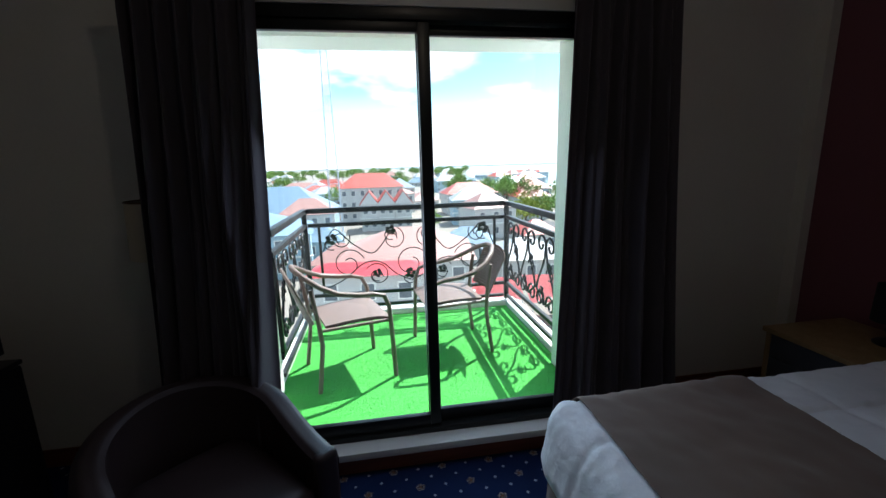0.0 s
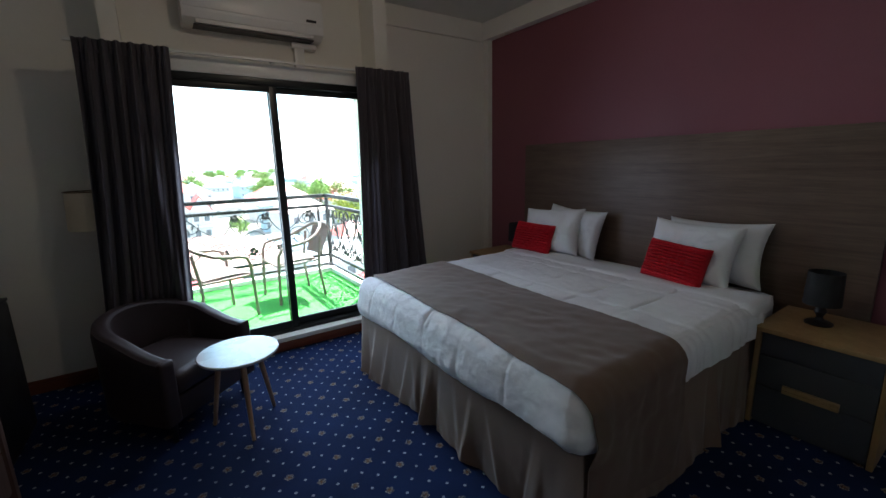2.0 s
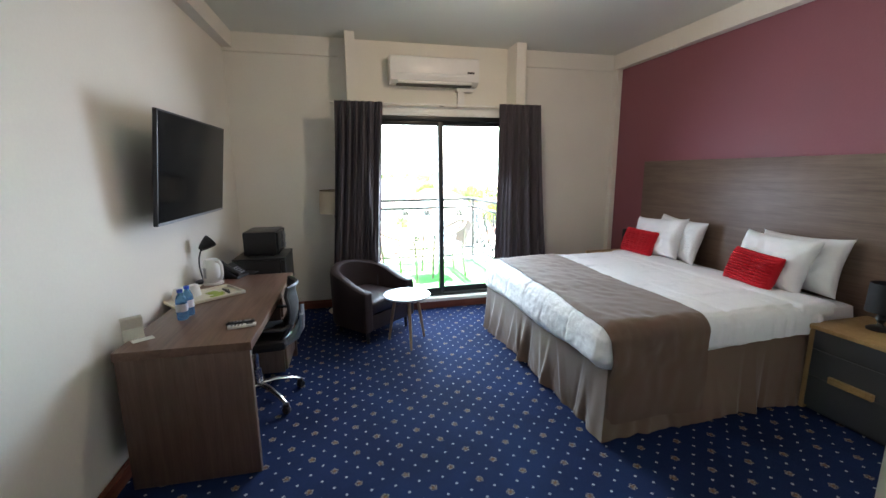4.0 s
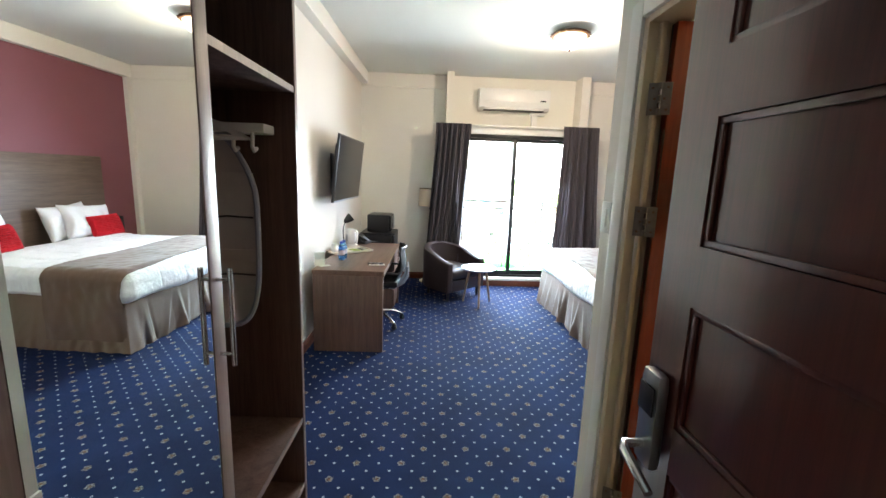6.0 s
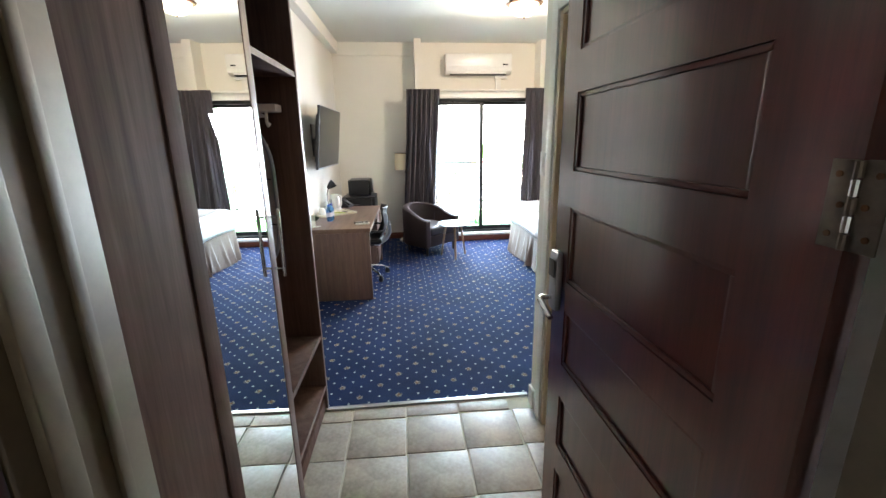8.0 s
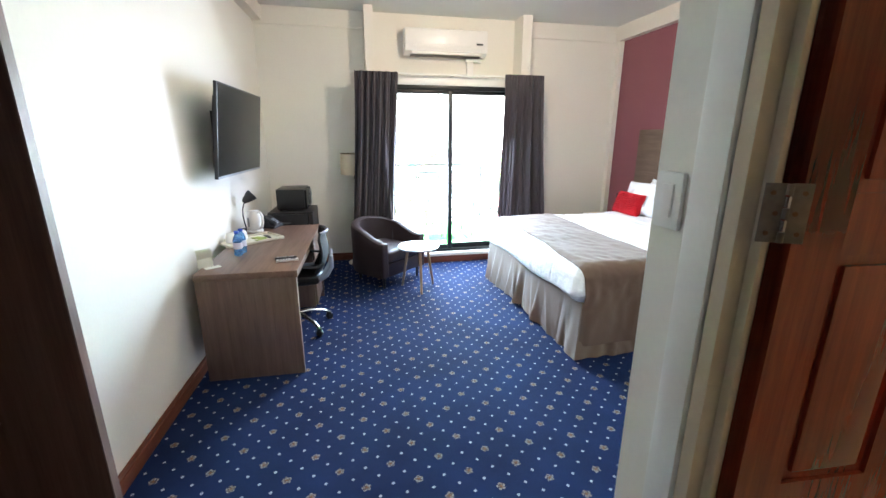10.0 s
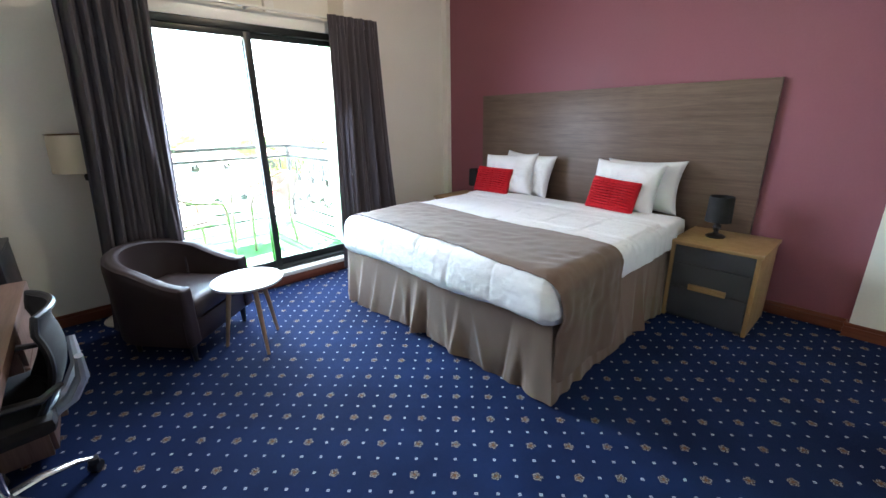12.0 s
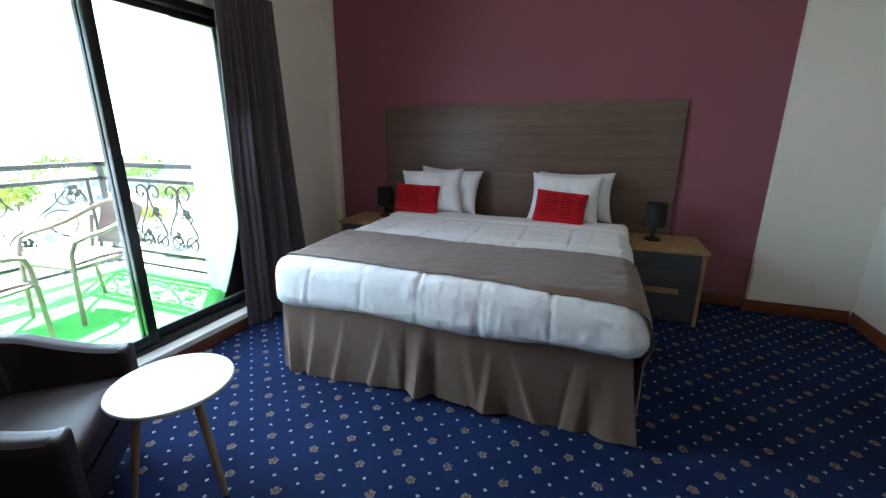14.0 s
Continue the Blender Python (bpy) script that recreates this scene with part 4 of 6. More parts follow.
def television():
    t = thing("television", pose(-1.175, 1.29, 1.60, 0, 0, -2.5) @ pose(0, 0, 0, 0, 6.5, 0), "large flat black television tilted down on a wall bracket", "television")
    part("back_shell", puff(-0.05, -0.006, -0.50, 0.50, -0.26, 0.24, 0.018, 0.08), BLACK, t)
    part("bezel", box(-0.012, 0.012, -0.57, 0.57, -0.325, 0.325, 0.004), BLACK, t)
    part("screen", box(0.0125, 0.0145, -0.558, 0.558, -0.305, 0.314), SCREEN, t, "dark switched-off screen")
    part("lower_strip", box(0.0125, 0.0155, -0.565, 0.565, -0.322, -0.308), STEEL, t)
    b = thing("television_bracket", pose(-1.235, 1.29, 1.58, 0, 0, -2), "black steel television wall bracket", "wall bracket")
    part("wall_plate", box(-0.118, -0.108, -0.10, 0.10, -0.18, 0.18, 0.003), BLACK, b)
    for y in (-0.07, 0.07):
        part("arm", box(-0.108, -0.002, y - 0.012, y + 0.012, -0.05, 0.02, 0.003), BLACK, b)
    part("tilt_plate", box(-0.012, 0.0, -0.2, 0.2, -0.06, 0.03, 0.002), BLACK, b)


television()


def kettle():
    k = thing("electric_kettle", pose(-1.20, 1.50, TOP + 0.0005, 0, 0, -35) @ Matrix.Scale(0.9, 4), "white plastic electric kettle on the desk", "kettle")
    part("power_base", lathe([(0.0, 0.0), (0.078, 0.0), (0.08, 0.012), (0.07, 0.02), (0.0, 0.021)], 32), PLASTIC, k)
    part("jug", lathe([(0.0, 0.022), (0.07, 0.022), (0.074, 0.04), (0.07, 0.12), (0.06, 0.185), (0.056, 0.2), (0.0, 0.2)], 36), PLASTIC, k)
    part("lid", lathe([(0.0, 0.2005), (0.054, 0.2005), (0.05, 0.212), (0.02, 0.218), (0.0, 0.218)], 32), PLASTIC, k)
    part("handle", tube([(0.05, 0, 0.195), (0.09, 0, 0.20), (0.112, 0, 0.17), (0.112, 0, 0.10), (0.098, 0, 0.055), (0.068, 0, 0.045)], 0.013, 10), PLASTIC, k)
    part("water_gauge", box(-0.012, 0.012, -0.0735, -0.066, 0.06, 0.15, 0.003), STEEL, k, "grey water window")
    part("spout", tube([(-0.045, 0, 0.175), (-0.07, 0, 0.19), (-0.078, 0, 0.2)], [0.025, 0.018, 0.012], 10), PLASTIC, k)


kettle()


def desk_lamp():
    d = thing("desk_lamp", pose(-1.285, 1.56, TOP + 0.0005, 0, 0, 12) @ Matrix.Scale(0.88, 4), "black gooseneck desk lamp bent over the desk", "desk lamp")
    part("foot", lathe([(0.0, 0.0), (0.07, 0.0), (0.072, 0.01), (0.06, 0.018), (0.012, 0.026), (0.0, 0.026)], 30), BLACK, d)
    pts = [(0, 0, 0.02), (-0.012, 0, 0.08), (-0.02, 0, 0.15), (-0.016, 0, 0.22), (0.0, 0, 0.275), (0.03, 0, 0.31)]
    part("gooseneck", tube(pts, 0.0065, 10), BLACK, d)
    part("head", lathe([(0.0, -0.01), (0.02, -0.008), (0.034, 0.02), (0.056, 0.085), (0.058, 0.112), (0.055, 0.112), (0.03, 0.03), (0.0, 0.028)], 28, pose(0.005, 0, 0.30, 0, 50, 0)), BLACK, d)
    part("bulb", lathe([(0.0, 0.03), (0.012, 0.032), (0.022, 0.065), (0.015, 0.085), (0.0, 0.09)], 16, pose(0.005, 0, 0.30, 0, 50, 0)), PLASTIC, d)


desk_lamp()


def telephone():
    p = thing("telephone", pose(-1.085, 1.68, TOP + 0.0005, 0, 0, 70) @ Matrix.Scale(0.8, 4), "black desk telephone beside the kettle", "telephone")
    bm = box(-0.10, 0.10, -0.085, 0.085, 0.0, 0.03, 0.006)
    for v in bm.verts:
        if v.co.z > 0.015 and v.co.y > 0:
            v.co.z += 0.10
    part("body", bm, BLACK, p)
    part("handset", puff(-0.095, -0.045, -0.10, 0.11, 0.085, 0.118, 0.015, 0.015, lambda q, n: Vector((0, 0, 0.012 * (q.y / 0.1) ** 2 + 0.62 * q.y))), BLACK, p)
    for i in range(3):
        for j in range(4):
            part("key", box(0.0 + i * 0.026, 0.018 + i * 0.026, -0.06 + j * 0.022, -0.046 + j * 0.022, 0.040 + j * 0.0125, 0.052 + j * 0.0145, 0.002), STEEL, p)
    part("note_pad", box(0.115, 0.235, -0.12, 0.07, 0.0, 0.008, 0.002), BLACK, p, "black leather pad")


telephone()


def tray_set():
    m = pose(-1.165, 1.13, TOP + 0.0005, 0, 0, 38)
    t = thing("serving_tray", m, "cream plastic serving tray with cups and sachets", "tray")
    part("tray_floor", box(-0.215, 0.215, -0.125, 0.125, 0.0, 0.006, 0.002), TRAY_MAT, t)
    for b in ((-0.225, 0.225, -0.14, -0.126), (-0.225, 0.225, 0.126, 0.14), (-0.227, -0.216, -0.125, 0.125), (0.216, 0.227, -0.125, 0.125)):
        part("rim", box(*b, 0.001, 0.022, 0.004), TRAY_MAT, t)

    def cup(x, y, rz):
        c = thing("cup", m @ pose(x, y, 0.0065, 0, 0, rz), "white ceramic cup standing upside down on the tray", "cup", "cups on the tray")
        part("bowl", lathe([(0.043, 0.0), (0.041, 0.03), (0.036, 0.065), (0.026, 0.078), (0.0, 0.078)], 28), PLASTIC, c)
        part("handle", tube([(0.04, 0, 0.02), (0.062, 0, 0.022), (0.066, 0, 0.042), (0.056, 0, 0.058), (0.037, 0, 0.058)], 0.005, 8), PLASTIC, c)
    cup(-0.13, 0.045, 30)
    cup(-0.03, 0.07, 80)
    for i, (x, y, r) in enumerate([(0.07, 0.03, 12), (0.09, -0.02, -8), (0.06, -0.07, 20)]):
        solid("tea_sachet", box(-0.035, 0.035, -0.03, 0.03, 0.0, 0.004, 0.0015), GREEN_CARD, "flat green paper tea sachet on the tray", "sachet", "sachets on the tray", m=m @ pose(x, y, 0.0065 + 0.0002 * i, 0, 0, r))
    for i in range(3):
        solid("coffee_stick", box(-0.05, 0.05, -0.008, 0.008, 0.0, 0.005, 0.002), BLACK, "dark paper coffee stick on the tray", "sachet", "sticks on the tray", m=m @ pose(0.155, -0.03 + 0.03 * i, 0.0065, 0, 0, 70 + 6 * i))


tray_set()


def bottle(x, y, rz):
    b = thing("water_bottle", pose(x, y, TOP + 0.0005, 0, 0, rz), "small blue plastic water bottle with a blue cap", "bottle", "water bottles on the desk")
    part("body", lathe([(0.0, 0.0), (0.026, 0.0), (0.030, 0.008), (0.029, 0.03), (0.0305, 0.05), (0.0285, 0.075), (0.0305, 0.1), (0.029, 0.118), (0.02, 0.142), (0.0125, 0.152), (0.0125, 0.16), (0.0, 0.16)], 24), BLUE_PET, b)
    part("cap", lathe([(0.0, 0.1605), (0.0155, 0.1605), (0.0155, 0.178), (0.0, 0.179)], 18), BLUE_CAP, b)
    part("paper_label", sheet(lambda u, v: Vector((0.0315 * math.cos(2 * math.pi * u), 0.0315 * math.sin(2 * math.pi * u), 0.05 + 0.045 * v)), 24, 1, 0.0006), LABEL, b)


bottle(-1.145, 0.685, 0)
bottle(-1.135, 0.760, 40)


def remote(name, x, y, rz, mat, label, w=0.042):
    r = thing(name, pose(x, y, TOP + 0.0005, 0, 0, rz) @ Matrix.Scale(0.84, 4), label, "remote control", "remote controls on the desk")
    part("case", box(-0.085, 0.085, -w / 2, w / 2, 0.0, 0.018, 0.005), mat, r)
    part("display", box(0.025, 0.065, -w / 2 + 0.008, w / 2 - 0.008, 0.0182, 0.019), BLACK if mat is PLASTIC else STEEL, r)
    for i in range(4):
        for j in (-1, 1):
            part("button", box(-0.065 + i * 0.02, -0.053 + i * 0.02, j * w / 4 - 0.005, j * w / 4 + 0.005, 0.0182, 0.021, 0.001), STEEL if mat is BLACK else BLACK, r)


remote("air_conditioner_remote", -0.78, 0.455, 10, PLASTIC, "white air conditioner remote control lying on the desk")
remote("television_remote", -0.80, 0.515, 12, BLACK, "black television remote control lying on the desk")

card = thing("card_stand", pose(-1.285, 0.42, TOP + 0.0005, 0, 0, 35), "folded printed information card standing on the desk", "card")
part("leaf", box(-0.045, 0.045, -0.001, 0.001, 0.0, 0.12, 0.0, pose(0, -0.012, 0, -14)), PAPER, card)
part("leaf", box(-0.045, 0.045, -0.001, 0.001, 0.0, 0.12, 0.0, pose(0, 0.020, 0, 18)), PAPER, card)
part("loose_slip", box(-0.02, 0.075, -0.07, -0.02, 0.0, 0.0015), PAPER, card)


# ---- office chair ----
def office_chair():
    c = thing("office_chair", pose(-0.84, 0.98, 0, 0, 0, 4), "black office chair with mesh back and chrome star base", "office chair")
    # its back is to +x, its seat towards the desk
    for k in range(5):
        a = radians(72 * k + 22)
        d = Vector((math.cos(a), math.sin(a), 0))
        part("base_arm", tube([d * 0.03 + Vector((0, 0, 0.135)), d * 0.12 + Vector((0, 0, 0.13)), d * 0.23 + Vector((0, 0, 0.10)), d * 0.285 + Vector((0, 0, 0.072))], [0.022, 0.02, 0.016, 0.013], 10, flat=0.7), CHROME, c, "chrome base arm")
        w = part("caster", lathe([(0.0, -0.02), (0.022, -0.02), (0.027, -0.012), (0.027, 0.012), (0.022, 0.02), (0.0, 0.02)], 18, Matrix.Translation(d * 0.29 + Vector((0, 0, 0.027))) @ pose(0, 0, 0, 90, 0, math.degrees(a) + 25)), BLACK, c)
        part("caster_hood", box(d.x * 0.287 - 0.02, d.x * 0.287 + 0.02, d.y * 0.287 - 0.02, d.y * 0.287 + 0.02, 0.044, 0.07, 0.008), BLACK, w)
    part("gas_column", lathe([(0.0, 0.11), (0.03, 0.11), (0.03, 0.25), (0.018, 0.252), (0.018, 0.40), (0.0, 0.40)], 20), CHROME, c)
    part("mechanism", box(-0.09, 0.13, -0.07, 0.07, 0.385, 0.425, 0.01), BLACK, c)
    part("seat", puff(-0.25, 0.22, -0.235, 0.235, 0.425, 0.495, 0.033, 0.04, lambda p, n: Vector((0, 0, 0.012 * (p.y / 0.23) ** 2 - (0.03 * max(0, (-0.15 - p.x) / 0.1))))), BLACK_MATT, c)

    def back(u, v):
        y = (u - 0.5) * 0.38 * (1 - 0.15 * v - 0.28 * max(0.0, 0.25 - v))
        x = 0.235 + 0.035 * v + 0.05 * math.sin(math.pi * v) - 0.055 * (2 * u - 1) ** 2 + (0.03 * (v - 0.85) / 0.15 if v > 0.85 else 0)
        return Vector((x, y, 0.49 + 0.345 * v))
    part("mesh_back", sheet(back, 16, 16, 0.006), BLACK_MATT, c, "black mesh backrest")
    loop = [back(0, k / 12) for k in range(13)] + [back(k / 10, 1) for k in range(1, 10)] + [back(1, 1 - k / 12) for k in range(13)] + [back(1 - k / 10, 0) for k in range(1, 11)]
    part("back_frame", tube(loop, 0.012, 8), BLACK, c)
    for s in (-1, 1):
        part("back_strut", tube([(0.06, s * 0.03, 0.405), (0.18, s * 0.035, 0.40), (0.27, s * 0.05, 0.46), (0.315, s * 0.07, 0.54), (0.32, s * 0.11, 0.64)], [0.016, 0.02, 0.024, 0.022, 0.014], 8), STRUT, c, "pale grey curved strut")
        part("armrest", tube([(0.255, s * 0.20, 0.60), (0.20, s * 0.25, 0.59), (0.05, s * 0.262, 0.61), (-0.08, s * 0.26, 0.615)], [0.012, 0.016, 0.02, 0.018], 8, flat=0.7), BLACK, c)
        part("arm_post", tube([(0.0, s * 0.26, 0.605), (0.01, s * 0.262, 0.5), (0.0, s * 0.2, 0.43)], 0.014, 8), BLACK, c)


office_chair()


# ---- ceiling lamp ----
def ceiling_lamp():
    c = thing("ceiling_lamp", pose(1.0, 0.97, H), "lit frosted glass bowl ceiling lamp with a bronze rim", "ceiling lamp")
    # pan widened above the bulb to keep its direct light off the ceiling
    part("pan", lathe([(0.0, -0.002), (0.12, -0.002), (0.17, -0.03), (0.168, -0.034), (0.118, -0.007), (0.0, -0.007)], 44), TRIM, c, "cream ceiling pan widened to shade the ceiling")
    bo = part("glass_bowl", lathe([(0.150, -0.050), (0.148, -0.078), (0.130, -0.118), (0.095, -0.148), (0.045, -0.164), (0.0, -0.166)], 40), LAMP_GLASS, c, "glowing frosted glass")
    bo.visible_shadow = False
    part("rim", lathe([(0.146, -0.032), (0.172, -0.030), (0.184, -0.042), (0.176, -0.056), (0.152, -0.060), (0.146, -0.032)], 48), BRONZE, c, "bronze ring")
    for a in range(0, 360, 20):
        d = Vector((math.cos(radians(a)), math.sin(radians(a)), 0)) * 0.182
        part("rim_boss", lathe([(0.0, -0.008), (0.011, -0.005), (0.011, 0.005), (0.0, 0.008)], 8, Matrix.Translation(d + Vector((0, 0, -0.044)))), BRONZE, c)
    part("finial", lathe([(0.0, -0.188), (0.009, -0.184), (0.012, -0.174), (0.006, -0.165), (0.0, -0.165)], 14), BRONZE, c)


ceiling_lamp()


# ---- wardrobe ----
def wardrobe():
    W = west(0, 0)
    w = thing("wardrobe", W, "tall open walnut wardrobe with one mirrored door in the entrance", "wardrobe")
    X1 = 0.575
    ys, ym, yn = -2.86, -1.80, -1.11
    top = 2.36
    part("side_panel", box(0.003, X1, yn - 0.022, yn, 0.0, top, 0.001), WARD, w)
    part("side_panel", box(0.003, X1, ys, ys + 0.022, 0.0, top, 0.001), WARD, w)
    part("divider", box(0.02, X1 - 0.02, ym - 0.011, ym + 0.011, 0.07, top - 0.022, 0.001), WARD, w)
    part("back_panel", box(0.003, 0.018, ys + 0.022, yn - 0.022, 0.0, top), WARD, w)
    part("top_panel", box(0.018, X1, ys + 0.022, yn - 0.022, top - 0.022, top), WARD, w)
    for z in (0.15, 0.475, 1.875):
        part("shelf", box(0.018, X1 - 0.004, ym + 0.012, yn - 0.0225, z - 0.011, z + 0.011, 0.001), WARD, w)
        part("shelf_edge", box(X1 - 0.0035, X1 - 0.0005, ym + 0.012, yn - 0.0225, z - 0.012, z + 0.012), WARD_EDGE, w, "pale shelf edge")
    part("plinth", box(X1 - 0.03, X1 - 0.012, ys + 0.022, yn - 0.0225, 0.0, 0.073), WARD, w)
    part("panel_edge", box(X1 + 0.0005, X1 + 0.003, yn - 0.022, yn, 0.0, top), WARD_EDGE, w, "pale panel edge")
    part("hanging_rail", tube([(0.26, ym + 0.012, 1.81), (0.26, yn - 0.0225, 1.81)], 0.0125, 12), CHROME, w)
    # mirrored door
    d0, d1 = ym - 0.53, ym + 0.01
    door = part("mirror_door", box(X1 + 0.004, X1 + 0.022, d0, d1, 0.02, top - 0.004, 0.001), WARD, w)
    part("mirror", box(X1 + 0.0222, X1 + 0.026, d0 + 0.012, d1 - 0.055, 0.04, top - 0.02), MIRROR, door, "full-height mirror")
    part("door_stile", box(X1 + 0.0222, X1 + 0.028, d1 - 0.054, d1, 0.02, top - 0.004, 0.001), WARD_EDGE, door, "pale door stile")
    part("handle", tube([(X1 + 0.062, d1 - 0.027, 1.07), (X1 + 0.062, d1 - 0.027, 1.325)], 0.0065, 12), CHROME, door, "chrome bar handle")
    for z in (1.10, 1.295):
        part("handle_post", tube([(X1 + 0.028, d1 - 0.027, z), (X1 + 0.062, d1 - 0.027, z)], 0.005, 8), CHROME, door)
    # plain door at the entrance side
    ajar = pose(X1 + 0.047, d0 - 0.012, 0, 0, 0, -2)
    part("plain_door", box(-0.022, 0.0, -0.512, 0.0, 0.02, top - 0.004, 0.002, ajar), WARD, w)
    part("door_post", box(X1 + 0.004, X1 + 0.010, ys + 0.01, d0 - 0.012, 0.0, top, 0.001), WARD, w)
    part("door_lipping", box(0.0005, 0.004, -0.063, 0.0, 0.02, top - 0.004, 0.001, ajar), WARD, w)
    # ironing board hung on its holder
    b = thing("ironing_board", W @ pose(0.275, yn - 0.0225, 0.10), "silver-grey ironing board hanging on a holder in the wardrobe", "ironing board")

    def outline(t):
        # a blunt lower end and a tapered top
        pts = []
        for k in range(48):
            a = 2 * math.pi * k / 48
            sx, sz = math.cos(a), math.sin(a)
            wd = 0.165 if sz < 0.2 else 0.165 - 0.085 * ((sz - 0.2) / 0.8) ** 1.3
            pts.append(Vector((wd * math.copysign(abs(sx) ** 0.55, sx), t, 1.22 + 0.385 * math.copysign(abs(sz) ** 0.62, sz))))
        return pts
    bm = bmesh.new()
    f1, f2 = [bm.verts.new(p) for p in outline(-0.062)], [bm.verts.new(p) for p in outline(-0.034)]
    bm.faces.new(f1)
    bm.faces.new(f2[::-1])
    for k in range(48):
        bm.faces.new((f1[k], f1[(k + 1) % 48], f2[(k + 1) % 48], f2[k]))
    part("padded_top", bm, BOARD_CLOTH, b)
    loop = outline(-0.064)
    part("piping", tube(loop + [loop[0]], 0.011, 8), BOARD_TRIM, b, "blue-grey piping")
    for z in (1.05, 1.28):
        part("cord", tube([(-0.15, -0.066, z), (-0.05, -0.069, z - 0.01), (0.05, -0.069, z + 0.005), (0.15, -0.066, z)], 0.004, 6), BLACK, b)
    for z in (1.13, 1.43):
        part("cross_bar", box(-0.155, 0.155, -0.068, -0.0625, z - 0.022, z + 0.022, 0.002), BOARD_CLOTH, b)
    h = thing("board_holder", W @ pose(0.275, yn - 0.0225, 1.70), "white plastic ironing board holder on the wardrobe side", "holder")
    part("shelf_bar", box(-0.22, 0.22, -0.10, -0.001, 0.0, 0.035, 0.006), PLASTIC, h)
    for x in (0.10, 0.17):
        part("hook", tube([(x, -0.085, 0.0), (x, -0.09, -0.05), (x, -0.075, -0.065), (x, -0.055, -0.055)], 0.008, 8), PLASTIC, h)
    for i, y in enumerate((-1.24, -1.30, -1.35, -1.39)):
        g = thing("clothes_hanger", W @ pose(0.26, y, 1.81, 0, 0, 6 * i - 8), "white plastic clothes hanger on the wardrobe rail", "hanger", "clothes hangers")
        part("hook", tube([(0.0, 0, -0.06), (0.0, 0, -0.02), (0.017, 0, 0.0), (0.012, 0, 0.018), (0.0, 0, 0.02), (-0.014, 0, 0.014)], 0.0028, 6), STEEL, g)
        part("yoke", tube([(-0.2, 0, -0.135), (-0.1, 0, -0.085), (0.0, 0, -0.06), (0.1, 0, -0.085), (0.2, 0, -0.135), (0.0, 0, -0.137), (-0.2, 0, -0.135)], 0.006, 8), PLASTIC, g)


wardrobe()


# ---- doors of the entrance ----
def leaf_mesh(w, h, t, panels, recess=0.008):
    """A panelled door: a core with stiles and rails standing proud of the panels."""
    core = box(0, w, -t / 2 + recess, t / 2 - recess, 0, h)
    rails = bmesh.new()
    xs = sorted({0.0, w, *[p[0] for p in panels], *[p[1] for p in panels]})
    zs = sorted({0.0, h, *[p[2] for p in panels], *[p[3] for p in panels]})
    for x0, x1 in zip(xs, xs[1:]):
        for z0, z1 in zip(zs, zs[1:]):
            cx, cz = (x0 + x1) / 2, (z0 + z1) / 2
            if any(p[0] < cx < p[1] and p[2] < cz < p[3] for p in panels):
                continue
            bm_box(rails, x0, x1, -t / 2, t / 2, z0, z1)
    bmesh.ops.remove_doubles(rails, verts=rails.verts, dist=0.0001)
    raised = []
    for x0, x1, z0, z1 in panels:
        raised.append(box(x0 + 0.022, x1 - 0.022, -t / 2 + 0.002, t / 2 - 0.002, z0 + 0.022, z1 - 0.022, 0.006))
    return core, rails, raised


def hinge(parent, x, y, z, m_turn=0.0, face=-1, half=0.045):
    """Two screwed leaves with a pin between them; face: the side on which they show."""
    m = pose(x, y, z, 0, 0, m_turn)
    hb = part("hinge", box(-0.034, -0.004, -0.0015, 0.0015, -half, half, 0.0008, m), HINGE, parent, "steel butt hinge")
    part("hinge_leaf", box(0.004, 0.034, -0.0015, 0.0015, -half, half, 0.0008, m), HINGE, hb)
    for k in range(5):
        z0 = -half + 2 * half * k / 5
        part("knuckle", tube([m @ Vector((0, face * 0.004, z0 + 0.001)), m @ Vector((0, face * 0.004, z0 + 2 * half / 5 - 0.001))], 0.0052, 10), CHROME if k % 2 else HINGE, hb)
    for k in (-0.68, 0.0, 0.68):
        for sx in (-1, 1):
            q = m @ Vector((sx * (0.022 if k else 0.014), face * 0.0022, k * half))
            part("screw", lathe([(0.0, -0.001), (0.0042, -0.001), (0.0042, 0.001), (0.0, 0.001)], 8, Matrix.Translation(q) @ pose(0, 0, 0, 90, 0, m_turn)), BRONZE, hb)


